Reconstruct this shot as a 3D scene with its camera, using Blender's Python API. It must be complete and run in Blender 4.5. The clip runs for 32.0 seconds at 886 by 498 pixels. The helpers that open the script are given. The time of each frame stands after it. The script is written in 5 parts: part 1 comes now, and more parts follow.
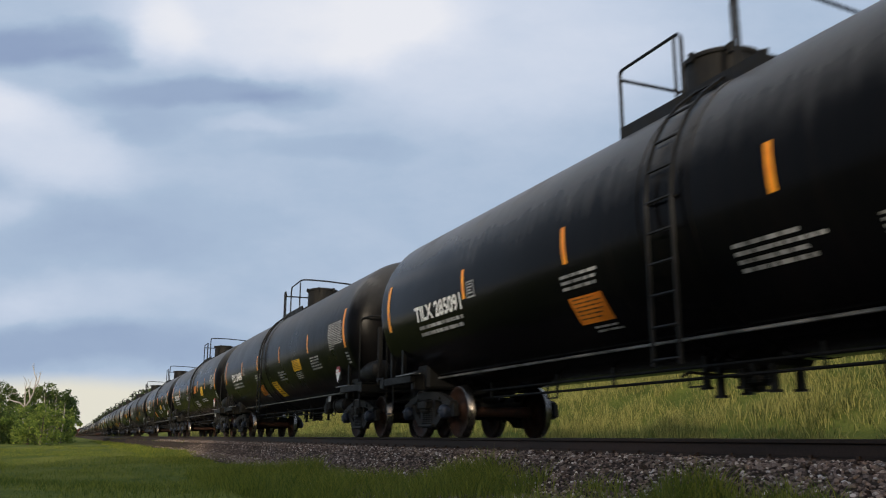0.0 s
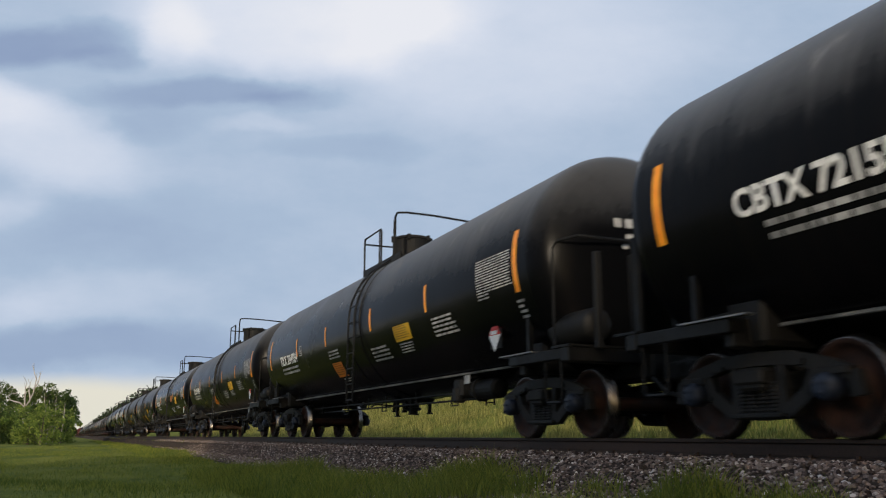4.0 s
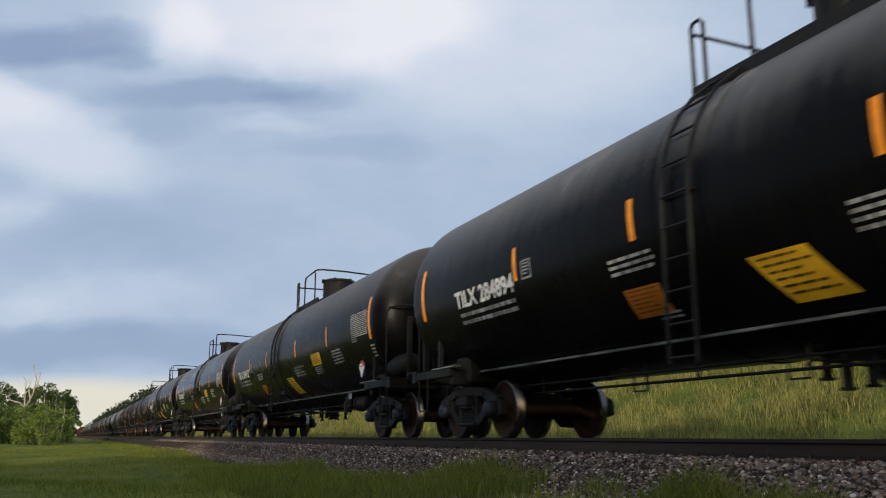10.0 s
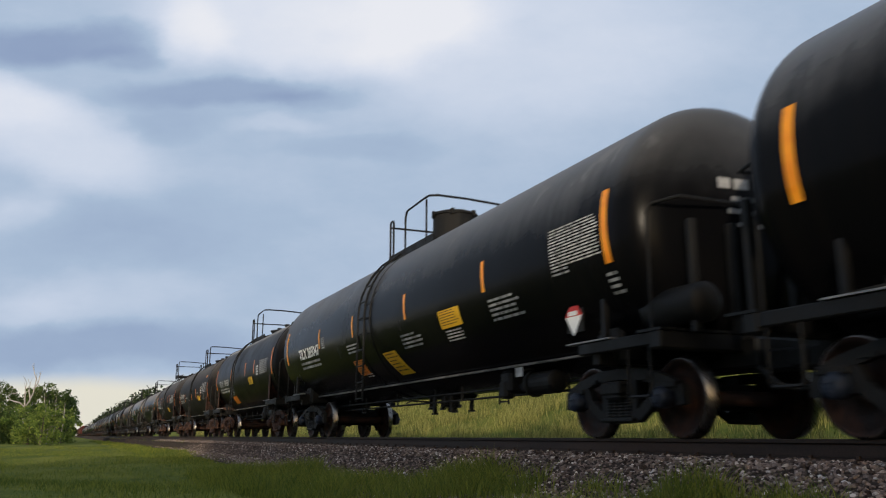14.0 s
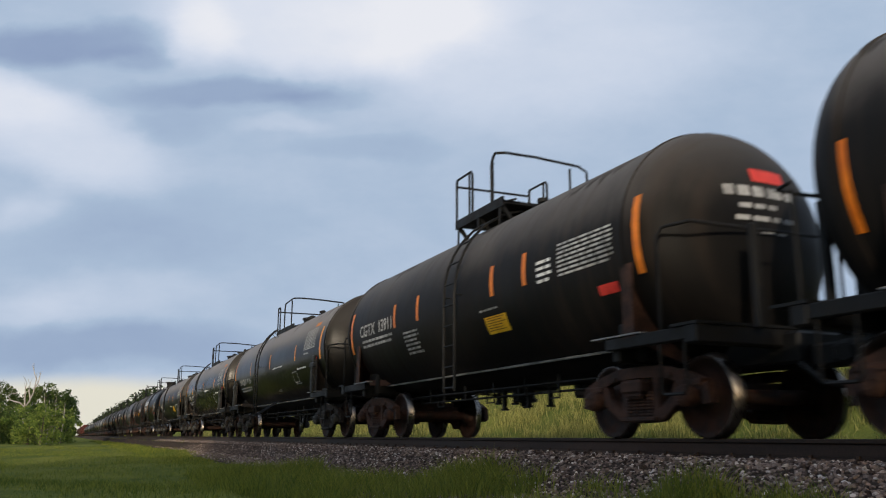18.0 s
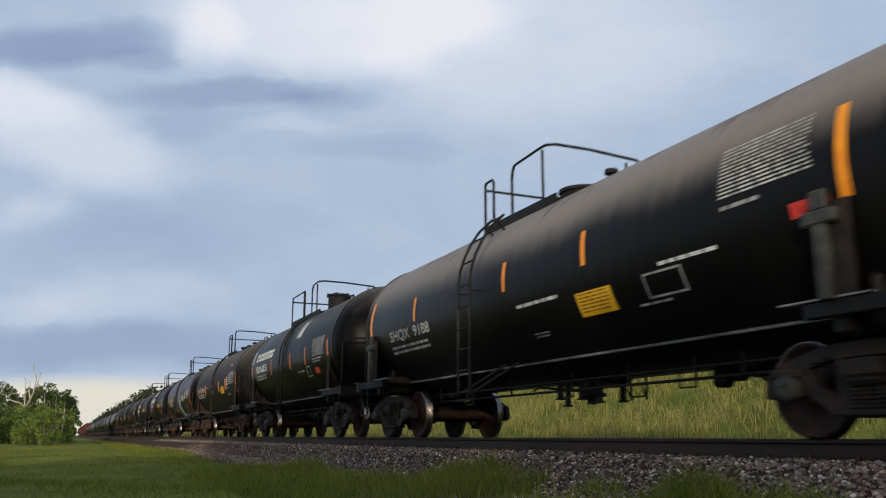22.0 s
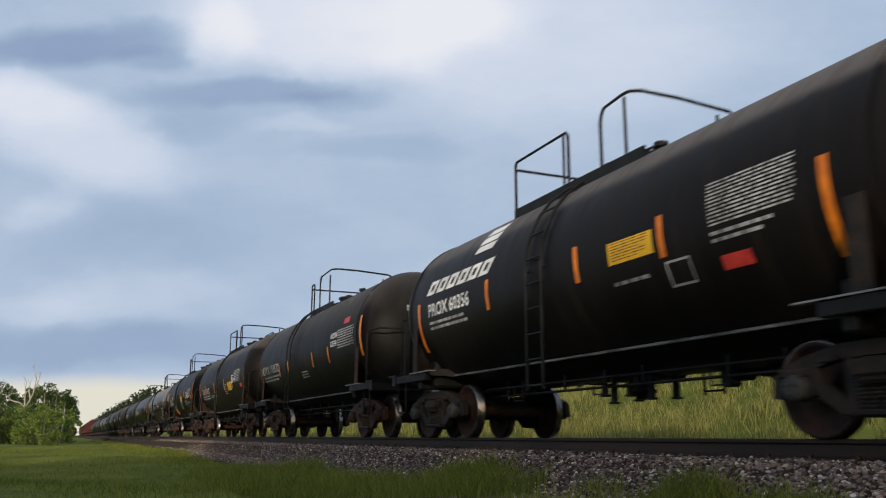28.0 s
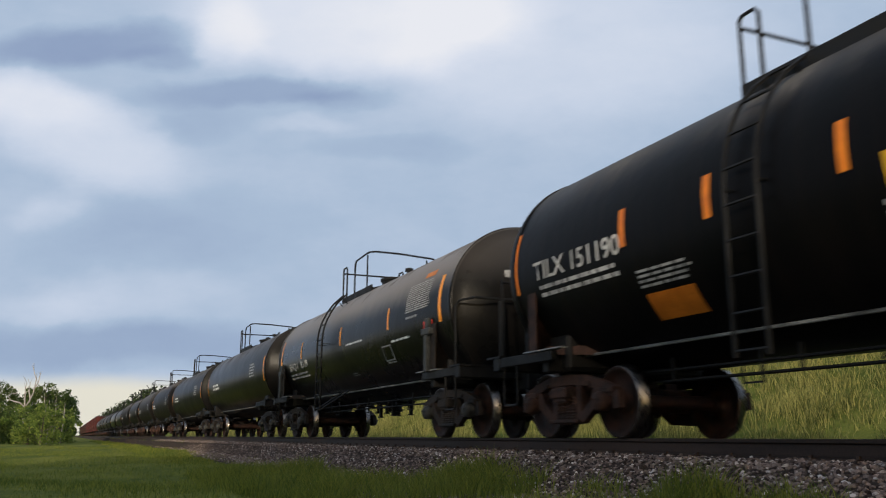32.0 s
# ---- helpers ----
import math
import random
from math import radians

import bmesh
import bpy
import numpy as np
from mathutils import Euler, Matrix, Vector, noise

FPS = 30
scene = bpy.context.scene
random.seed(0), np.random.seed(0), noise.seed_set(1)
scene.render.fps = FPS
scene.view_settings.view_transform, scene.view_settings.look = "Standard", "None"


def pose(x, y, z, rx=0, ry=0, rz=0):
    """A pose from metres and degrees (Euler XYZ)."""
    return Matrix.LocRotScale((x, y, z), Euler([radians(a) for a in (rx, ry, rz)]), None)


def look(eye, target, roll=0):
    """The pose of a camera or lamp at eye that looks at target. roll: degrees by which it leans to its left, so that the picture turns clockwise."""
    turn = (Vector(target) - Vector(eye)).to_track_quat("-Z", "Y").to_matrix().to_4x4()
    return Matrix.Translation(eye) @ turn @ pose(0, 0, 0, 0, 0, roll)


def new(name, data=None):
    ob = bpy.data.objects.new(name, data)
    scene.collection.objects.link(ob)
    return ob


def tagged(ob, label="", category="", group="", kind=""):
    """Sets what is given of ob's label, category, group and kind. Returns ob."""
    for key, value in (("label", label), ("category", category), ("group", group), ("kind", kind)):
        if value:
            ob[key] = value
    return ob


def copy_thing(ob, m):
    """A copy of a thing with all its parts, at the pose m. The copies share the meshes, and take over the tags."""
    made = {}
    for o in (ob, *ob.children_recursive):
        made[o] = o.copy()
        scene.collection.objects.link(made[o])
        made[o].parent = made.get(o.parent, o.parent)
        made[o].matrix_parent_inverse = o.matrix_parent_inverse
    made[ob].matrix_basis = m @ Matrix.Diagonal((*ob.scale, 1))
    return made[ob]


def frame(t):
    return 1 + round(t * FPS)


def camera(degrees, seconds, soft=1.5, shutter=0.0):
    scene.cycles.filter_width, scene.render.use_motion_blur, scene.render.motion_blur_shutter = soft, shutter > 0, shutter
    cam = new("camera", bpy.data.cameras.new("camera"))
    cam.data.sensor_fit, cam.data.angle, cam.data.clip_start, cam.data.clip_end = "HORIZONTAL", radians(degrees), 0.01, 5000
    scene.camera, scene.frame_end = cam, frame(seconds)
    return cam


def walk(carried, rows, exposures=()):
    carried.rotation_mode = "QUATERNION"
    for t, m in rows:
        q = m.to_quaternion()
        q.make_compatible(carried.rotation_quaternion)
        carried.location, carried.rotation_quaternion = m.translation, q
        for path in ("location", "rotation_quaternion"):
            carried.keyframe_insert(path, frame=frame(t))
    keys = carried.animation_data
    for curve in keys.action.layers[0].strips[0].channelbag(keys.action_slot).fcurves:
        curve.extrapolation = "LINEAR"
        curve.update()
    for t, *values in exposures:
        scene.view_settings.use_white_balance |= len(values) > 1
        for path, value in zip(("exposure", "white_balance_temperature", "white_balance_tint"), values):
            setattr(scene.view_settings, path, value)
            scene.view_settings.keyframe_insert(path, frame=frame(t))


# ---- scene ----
SPEED = 11.427          # train speed, metres a second
RAIL_X = 7.11           # centre line of the track
CLIP = 32.0

cam = camera(55.7, CLIP, soft=1.1, shutter=0.22)
EYE = Vector((0.0, 0.0, 0.015))
_yaw, _pitch = 0.4115, 0.2203
AIM = Vector((math.sin(_yaw) * math.cos(_pitch), math.cos(_yaw) * math.cos(_pitch), math.sin(_pitch)))
STAND = look(EYE, EYE + AIM * 10, 0.1)
walk(cam, [(0, STAND), (CLIP, STAND)])

# ---- light ----
SUN_TO = Vector((-0.56, -0.80, 0.21)).normalized()
sun = new("sun", bpy.data.lights.new("sun", "SUN"))
sun.data.energy, sun.data.angle, sun.data.color = 2.4, radians(1.5), (1.0, 0.86, 0.67)
sun.matrix_world = look(SUN_TO * 60, (0, 0, 0))
world = bpy.data.worlds.new("sky")
scene.world = world
world.use_nodes = True
_n, _l = world.node_tree.nodes, world.node_tree.links
_sky = _n.new("ShaderNodeTexSky")
_sky.sky_type, _sky.sun_disc = "NISHITA", False
_sky.sun_elevation = math.asin(SUN_TO.z)
_sky.sun_rotation = math.atan2(SUN_TO.x, SUN_TO.y)
_sky.dust_density, _sky.air_density = 2.0, 1.0
_n["Background"].inputs[1].default_value = 0.11
_l.new(_sky.outputs[0], _n["Background"].inputs[0])
scene.view_settings.exposure = 0.0


# ---- helpers for materials ----
def lin(r, g, b):
    return tuple((c / 255 / 12.92 if c < 10.3 else ((c / 255 + 0.055) / 1.055) ** 2.4) for c in (r, g, b)) + (1.0,)


class Nodes:
    """A material's node tree with short calls."""

    def __init__(self, name):
        self.mat = bpy.data.materials.new(name)
        self.mat.use_nodes = True
        self.t = self.mat.node_tree
        self.b = self.t.nodes["Principled BSDF"]

    def node(self, kind, **values):
        n = self.t.nodes.new("ShaderNode" + kind)
        if "operation" in values:
            n.operation = values["operation"]
        if "noise_dimensions" in values:
            n.noise_dimensions = values["noise_dimensions"]
        if "interpolation_type" in values:
            n.interpolation_type = values["interpolation_type"]
        if "data_type" in values:
            n.data_type = values["data_type"]
        return n

    def put(self, socket, value):
        if hasattr(value, "is_linked"):
            self.t.links.new(value, socket)
        else:
            socket.default_value = value

    def math(self, op, a, b=0.0, c=0.0):
        n = self.node("Math", operation=op)
        for i, val in enumerate((a, b, c)):
            self.put(n.inputs[i], val)
        return n.outputs[0]

    def vec(self, op, a, b=(0, 0, 0), out=0):
        n = self.node("VectorMath", operation=op)
        self.put(n.inputs[0], a)
        self.put(n.inputs[1], b)
        return n.outputs[out]

    def noise(self, co, scale, detail=4.0, rough=0.55, dims="3D"):
        n = self.node("TexNoise", noise_dimensions=dims)
        self.put(n.inputs["Vector"], co)
        n.inputs["Scale"].default_value, n.inputs["Detail"].default_value, n.inputs["Roughness"].default_value = scale, detail, rough
        return n.outputs[0]

    def smooth(self, x, lo, hi, a=0.0, b=1.0):
        n = self.node("MapRange", interpolation_type="SMOOTHSTEP")
        self.put(n.inputs[0], x)
        for i, val in enumerate((lo, hi, a, b)):
            self.put(n.inputs[i + 1], val)
        return n.outputs[0]

    def mix(self, f, a, b):
        n = self.node("Mix", data_type="RGBA")
        self.put(n.inputs[0], f)
        self.put(n.inputs[6], a)
        self.put(n.inputs[7], b)
        return n.outputs[2]

    def stretch(self, co, s):
        n = self.node("Mapping")
        self.put(n.inputs[0], co)
        n.inputs["Scale"].default_value = s
        return n.outputs[0]

    def bump(self, height, strength, dist=0.02):
        n = self.node("Bump")
        self.put(n.inputs["Height"], height)
        n.inputs["Strength"].default_value, n.inputs["Distance"].default_value = strength, dist
        self.put(self.b.inputs["Normal"], n.outputs[0])

    def coords(self, which="Object"):
        return self.node("TexCoord").outputs[which]

    def random(self):
        return self.node("ObjectInfo").outputs["Random"]


def surface(name, dark, light, scale=3.0, rough=(0.6, 0.85), metal=0.0, bump=0.0, grain=40.0, streak=(1, 1, 1), edge=(0.35, 0.65)):
    m = Nodes(name)
    co = m.stretch(m.coords(), streak)
    big, fine = m.noise(co, scale, 5), m.noise(m.coords(), grain, 3)
    both = m.math("ADD", m.math("MULTIPLY", big, 0.75), m.math("MULTIPLY", fine, 0.25))
    f = m.smooth(both, *edge)
    m.put(m.b.inputs["Base Color"], m.mix(f, dark, light))
    m.put(m.b.inputs["Roughness"], m.smooth(both, 0.3, 0.7, *rough))
    m.b.inputs["Metallic"].default_value = metal
    m.b.inputs["Specular IOR Level"].default_value = 0.25
    if bump:
        m.bump(fine, bump)
    return m.mat


def tank_paint(name, base, dust, dust_low, dust_top, rough, brown=(0.10, 0.065, 0.045, 1), dust_sheen_mix=0.25, dust_sheen_col=(0.05, 0.052, 0.056, 1), edge=(-0.1, 1.3), spec=0.28, end_shade=0.5, crust=(1.02, 0.46, 1.4), rag=1.0):
    """Weathered black car paint: dust and painted sky sheen above, shaded ends, rain streaks down the sides, grime near
    the bottom.
    """
    m = Nodes(name)
    co = m.coords()
    sep = m.node("SeparateXYZ")
    m.put(sep.inputs[0], m.vec("ADD", co, (0, 0, 0)))
    rnd = m.random()
    shift = m.node("CombineXYZ")
    m.put(shift.inputs[1], m.math("MULTIPLY", rnd, 97.0))
    moved = m.vec("ADD", co, shift.outputs[0])
    streaks = m.noise(m.stretch(moved, (0.5, 4.0, 0.35)), 1.4, 5, 0.6)
    clouds = m.noise(moved, 0.8, 5, 0.6)
    fine = m.noise(moved, 55.0, 3)
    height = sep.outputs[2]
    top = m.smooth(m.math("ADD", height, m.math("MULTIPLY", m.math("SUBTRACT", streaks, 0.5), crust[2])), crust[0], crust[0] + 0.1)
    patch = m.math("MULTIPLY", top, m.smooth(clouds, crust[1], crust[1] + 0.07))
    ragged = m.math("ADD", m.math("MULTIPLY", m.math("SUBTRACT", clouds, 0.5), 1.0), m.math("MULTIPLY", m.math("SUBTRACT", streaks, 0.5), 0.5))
    # paler towards the top: dust, plus sky sheen painted into the colour
    dust_sheen = m.math("MULTIPLY", m.smooth(m.math("ADD", height, m.math("MULTIPLY", ragged, rag)), *edge), dust_sheen_mix)
    # faces turned along the car get less pale tone: neighbouring car's shade, painted in
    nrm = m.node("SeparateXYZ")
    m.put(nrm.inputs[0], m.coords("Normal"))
    end_dim = m.math("SUBTRACT", 1.0, m.math("MULTIPLY", m.math("ABSOLUTE", nrm.outputs[1]), end_shade))
    dust_sheen = m.math("MULTIPLY", dust_sheen, end_dim)
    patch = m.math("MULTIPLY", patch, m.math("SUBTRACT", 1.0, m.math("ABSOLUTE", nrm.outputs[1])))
    col = m.mix(dust_sheen, base, dust_sheen_col)
    col = m.mix(m.math("MULTIPLY", patch, dust_top), col, dust)
    grime = m.math("MULTIPLY", m.smooth(streaks, 0.42, 0.72), dust_low)
    col = m.mix(grime, col, brown)
    m.put(m.b.inputs["Base Color"], col)
    r = m.math("ADD", rough, m.math("MULTIPLY", m.math("ADD", m.math("ADD", patch, grime), m.math("MULTIPLY", dust_sheen, 0.8)), 0.28))
    r = m.math("ADD", r, m.math("MULTIPLY", m.math("SUBTRACT", clouds, 0.5), 0.16))
    r = m.math("ADD", r, m.math("MULTIPLY", m.math("SUBTRACT", rnd, 0.5), 0.12))
    m.put(m.b.inputs["Roughness"], r)
    m.b.inputs["Specular IOR Level"].default_value = spec
    m.bump(m.math("ADD", m.math("MULTIPLY", clouds, 6.0), m.math("MULTIPLY", fine, 0.25)), 0.12, 0.02)
    return m.mat


M = {}
# jacket paint: its grey upper shell is mostly sky sheen put into the colour
M["paint_new"] = tank_paint("black_jacket_paint", (0.0036, 0.0038, 0.0046, 1), (0.24, 0.242, 0.255, 1), 0.02, 0.45, 0.23, dust_sheen_mix=0.84, dust_sheen_col=(0.122, 0.125, 0.134, 1), edge=(0.16, 1.28), spec=0.055, end_shade=0.55, crust=(0.86, 0.54, 1.3))
M["paint_gloss"] = tank_paint("glossy_black_paint", (0.0038, 0.0038, 0.0042, 1), (0.10, 0.09, 0.085, 1), 0.04, 0.5, 0.34, dust_sheen_mix=0.7, dust_sheen_col=(0.120, 0.115, 0.115, 1), edge=(0.40, 1.2), spec=0.09, end_shade=0.85, crust=(0.85, 0.46, 0.8))
M["paint_black"] = tank_paint("deep_black_paint", (0.0036, 0.0036, 0.004, 1), (0.14, 0.135, 0.13, 1), 0.03, 0.6, 0.36, dust_sheen_mix=0.7, dust_sheen_col=(0.085, 0.081, 0.080, 1), edge=(0.62, 1.2), spec=0.06, end_shade=0.6, crust=(0.95, 0.52, 0.9))
M["paint_crust"] = tank_paint("black_paint_flaked_pale_on_top", (0.0038, 0.0038, 0.0042, 1), (0.30, 0.29, 0.28, 1), 0.06, 0.8, 0.36, dust_sheen_mix=0.5, dust_sheen_col=(0.06, 0.055, 0.052, 1), edge=(0.30, 1.2), spec=0.06, end_shade=0.6, crust=(0.98, 0.32, 0.28))
M["paint_dusty"] = tank_paint("glossy_black_paint_under_brown_dust", (0.0045, 0.0047, 0.005, 1), (0.08, 0.07, 0.06, 1), 0.04, 0.4, 0.32, dust_sheen_mix=0.9, dust_sheen_col=(0.235, 0.212, 0.196, 1), edge=(0.18, 0.80), spec=0.12, end_shade=0.88, rag=0.35)
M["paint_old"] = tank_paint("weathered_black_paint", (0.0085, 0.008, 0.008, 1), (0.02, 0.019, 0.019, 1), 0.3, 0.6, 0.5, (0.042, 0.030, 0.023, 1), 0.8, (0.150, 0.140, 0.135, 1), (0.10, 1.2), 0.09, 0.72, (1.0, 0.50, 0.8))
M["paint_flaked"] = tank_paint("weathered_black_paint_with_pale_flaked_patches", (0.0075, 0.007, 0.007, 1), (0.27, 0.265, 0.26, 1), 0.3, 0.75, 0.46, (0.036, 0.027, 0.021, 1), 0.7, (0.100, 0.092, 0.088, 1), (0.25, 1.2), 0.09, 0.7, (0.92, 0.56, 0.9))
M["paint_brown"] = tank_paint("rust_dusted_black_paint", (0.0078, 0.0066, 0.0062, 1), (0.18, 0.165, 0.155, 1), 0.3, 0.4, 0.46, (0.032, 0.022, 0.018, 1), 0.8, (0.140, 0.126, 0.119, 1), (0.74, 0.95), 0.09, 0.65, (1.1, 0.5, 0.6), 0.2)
M["frame"] = surface("black_underframe_paint", (0.004, 0.004, 0.0045, 1), (0.011, 0.0105, 0.010, 1), 4, (0.5, 0.8), 0, 0.2)
M["rustframe"] = surface("rusty_cast_steel", (0.020, 0.0115, 0.009, 1), (0.075, 0.038, 0.028, 1), 5, (0.7, 0.92), 0.0, 0.4)
M["darkcast"] = surface("grimy_dark_brown_cast_steel", (0.009, 0.0075, 0.0065, 1), (0.030, 0.022, 0.018, 1), 5, (0.65, 0.9), 0.0, 0.4)
M["castblack"] = surface("dirty_black_cast_steel", (0.005, 0.005, 0.005, 1), (0.016, 0.015, 0.0145, 1), 5, (0.55, 0.85), 0.0, 0.35)
M["wheel"] = surface("rusty_wheel_steel", (0.014, 0.008, 0.006, 1), (0.048, 0.022, 0.015, 1), 6, (0.6, 0.85), 0.1, 0.3)
M["tread"] = surface("polished_tread_steel", (0.10, 0.09, 0.085, 1), (0.26, 0.24, 0.22, 1), 8, (0.22, 0.4), 1.0)
M["worn"] = surface("worn_pale_steel_edge", (0.08, 0.08, 0.08, 1), (0.30, 0.29, 0.28, 1), 3, (0.4, 0.6), 0.4, streak=(1, 0.6, 1))
M["white"] = surface("stencil_white_paint", (0.62, 0.62, 0.61, 1), (0.88, 0.88, 0.86, 1), 2, (0.5, 0.7))
M["oldwhite"] = surface("dulled_stencil_white_paint", (0.30, 0.295, 0.28, 1), (0.52, 0.51, 0.49, 1), 2, (0.55, 0.75))
M["grey"] = surface("faded_stencil_paint", (0.18, 0.18, 0.18, 1), (0.46, 0.46, 0.46, 1), 2.5, (0.6, 0.8))
M["yellow"] = surface("yellow_notice_panel", (0.62, 0.34, 0.012, 1), (0.85, 0.50, 0.03, 1), 2.5, (0.45, 0.6))
M["orange"] = surface("orange_notice_panel", (0.45, 0.13, 0.010, 1), (0.66, 0.21, 0.02, 1), 2.5, (0.45, 0.6))
M["pale"] = surface("pale_logo_panel", (0.30, 0.30, 0.30, 1), (0.50, 0.50, 0.50, 1), 2, (0.5, 0.7))
M["stripe"] = surface("amber_reflective_tape", (0.76, 0.24, 0.008, 1), (0.92, 0.35, 0.016, 1), 4, (0.3, 0.45))
M["red"] = surface("red_label_paint", (0.42, 0.02, 0.016, 1), (0.65, 0.06, 0.045, 1), 4, (0.4, 0.6))
M["blue"] = surface("blue_bearing_cap_paint", (0.010, 0.014, 0.024, 1), (0.028, 0.038, 0.065, 1), 8, (0.4, 0.6))
M["band"] = surface("pale_grey_band_paint", (0.10, 0.107, 0.125, 1), (0.17, 0.18, 0.205, 1), 2, (0.5, 0.7))
M["redcar"] = surface("faded_red_car_paint", (0.045, 0.012, 0.010, 1), (0.095, 0.021, 0.017, 1), 0.8, (0.6, 0.8))
M["print"] = surface("dark_notice_print", (0.05, 0.03, 0.01, 1), (0.14, 0.08, 0.02, 1), 3, (0.5, 0.7))
M["oldtape"] = surface("aged_orange_reflective_tape", (0.50, 0.125, 0.008, 1), (0.76, 0.22, 0.013, 1), 4, (0.35, 0.5))
M["postgrey"] = surface("dull_grey_post_paint", (0.020, 0.021, 0.021, 1), (0.060, 0.062, 0.060, 1), 6, (0.5, 0.75), 0, 0.2)
M["rail"] = surface("brown_rail_steel", (0.020, 0.015, 0.013, 1), (0.06, 0.04, 0.032, 1), 2, (0.6, 0.8), 0.3, streak=(1, 0.1, 1))
M["tie"] = surface("creosoted_tie_wood", (0.02, 0.016, 0.013, 1), (0.07, 0.055, 0.045, 1), 2, (0.8, 0.95), 0, 0.4, streak=(1, 6, 1))
M["bark"] = surface("tree_bark", (0.05, 0.04, 0.03, 1), (0.14, 0.11, 0.09, 1), 4, (0.8, 0.95), 0, 0.5, streak=(2, 2, 0.4))
M["deadwood"] = surface("bleached_dead_wood", (0.28, 0.25, 0.22, 1), (0.5, 0.47, 0.43, 1), 3, (0.8, 0.95), 0, 0.3)


def leafy(name, a, b):
    m = Nodes(name)
    geo = m.node("NewGeometry")
    rnd = geo.outputs["Random Per Island"]
    patchy = m.noise(m.coords(), 0.35, 3)
    f = m.math("ADD", m.math("MULTIPLY", rnd, 0.55), m.math("MULTIPLY", patchy, 0.45))
    m.put(m.b.inputs["Base Color"], m.mix(m.smooth(f, 0.15, 0.8), a, b))
    m.b.inputs["Roughness"].default_value = 0.6
    m.b.inputs["Specular IOR Level"].default_value = 0.12
    m.b.inputs["Transmission Weight"].default_value = 0.0
    tr = m.node("BsdfTranslucent")
    m.put(tr.inputs[0], m.mix(m.smooth(f, 0.15, 0.8), a, b))
    mx = m.node("MixShader")
    mx.inputs[0].default_value = 0.35
    out = m.t.nodes["Material Output"]
    m.t.links.new(m.b.outputs[0], mx.inputs[1])
    m.t.links.new(tr.outputs[0], mx.inputs[2])
    m.t.links.new(mx.outputs[0], out.inputs[0])
    return m.mat


M["leaf"] = leafy("poplar_leaves", (0.045, 0.075, 0.018, 1), (0.14, 0.18, 0.048, 1))
M["leafdark"] = leafy("shaded_leaves", (0.030, 0.055, 0.014, 1), (0.095, 0.14, 0.036, 1))
M["woodleaf"] = leafy("distant_wood_leaves", (0.022, 0.038, 0.014, 1), (0.065, 0.088, 0.034, 1))
M["bushleaf"] = leafy("willow_bush_leaves", (0.085, 0.14, 0.028, 1), (0.26, 0.32, 0.07, 1))
M["grass"] = leafy("meadow_grass_blades", (0.075, 0.122, 0.023, 1), (0.26, 0.275, 0.048, 1))
M["tallgrass"] = leafy("tall_bank_grass_blades", (0.065, 0.082, 0.020, 1), (0.42, 0.385, 0.125, 1))


def ground_mat():
    m = Nodes("meadow_soil_and_turf")
    co = m.coords()
    big, mid, fine = m.noise(co, 0.06, 4), m.noise(co, 0.7, 5), m.noise(co, 9.0, 5)
    f = m.math("ADD", m.math("MULTIPLY", big, 0.4), m.math("ADD", m.math("MULTIPLY", mid, 0.35), m.math("MULTIPLY", fine, 0.25)))
    col = m.mix(m.smooth(f, 0.36, 0.62), (0.075, 0.105, 0.020, 1), (0.20, 0.205, 0.042, 1))
    m.put(m.b.inputs["Base Color"], col)
    m.b.inputs["Roughness"].default_value = 0.95
    m.b.inputs["Specular IOR Level"].default_value = 0.05
    m.bump(m.math("ADD", fine, mid), 0.8, 0.15)
    return m.mat


def stone_mat():
    m = Nodes("crushed_rock")
    rnd = m.math("FRACT", m.math("ADD", m.node("NewGeometry").outputs["Random Per Island"], m.math("MULTIPLY", m.random(), 7.31)))
    fine = m.noise(m.coords(), 30.0, 4)
    col = m.mix(m.smooth(rnd, 0.0, 0.75), (0.042, 0.029, 0.025, 1), (0.27, 0.205, 0.178, 1))
    col = m.mix(m.smooth(rnd, 0.80, 1.0), col, (0.66, 0.60, 0.56, 1))
    col = m.mix(m.math("MULTIPLY", m.smooth(fine, 0.45, 0.7), 0.5), col, (0.05, 0.035, 0.03, 1))
    m.put(m.b.inputs["Base Color"], col)
    m.b.inputs["Roughness"].default_value = 0.85
    m.b.inputs["Specular IOR Level"].default_value = 0.11
    m.bump(fine, 0.5, 0.01)
    return m.mat


def bed_mat():
    m = Nodes("packed_ballast_bed")
    v = m.node("TexVoronoi")
    m.put(v.inputs["Vector"], m.coords())
    v.inputs["Scale"].default_value = 22.0
    col = m.mix(v.outputs["Color"], (0.020, 0.014, 0.012, 1), (0.10, 0.076, 0.064, 1))
    m.put(m.b.inputs["Base Color"], col)
    m.b.inputs["Roughness"].default_value = 0.9
    m.b.inputs["Specular IOR Level"].default_value = 0.1
    m.bump(v.outputs["Distance"], 1.0, 0.05)
    return m.mat


M["ground"], M["stone"], M["bed"] = ground_mat(), stone_mat(), bed_mat()


# ---- mesh helpers ----
def part(name, bm, material, parent, label="", smooth=False):
    """One mesh object under a thing or a part; bm may be a bmesh or a ready mesh."""
    if isinstance(bm, bpy.types.Mesh):
        me = bm
    else:
        me = bpy.data.meshes.new(name)
        bm.to_mesh(me)
        bm.free()
        for mt in (material if isinstance(material, (list, tuple)) else [material]):
            me.materials.append(mt)
        if smooth:
            me.polygons.foreach_set("use_smooth", [True] * len(me.polygons))
    ob = new(name, me)
    ob.parent = parent
    if label:
        ob["label"] = label
    return ob


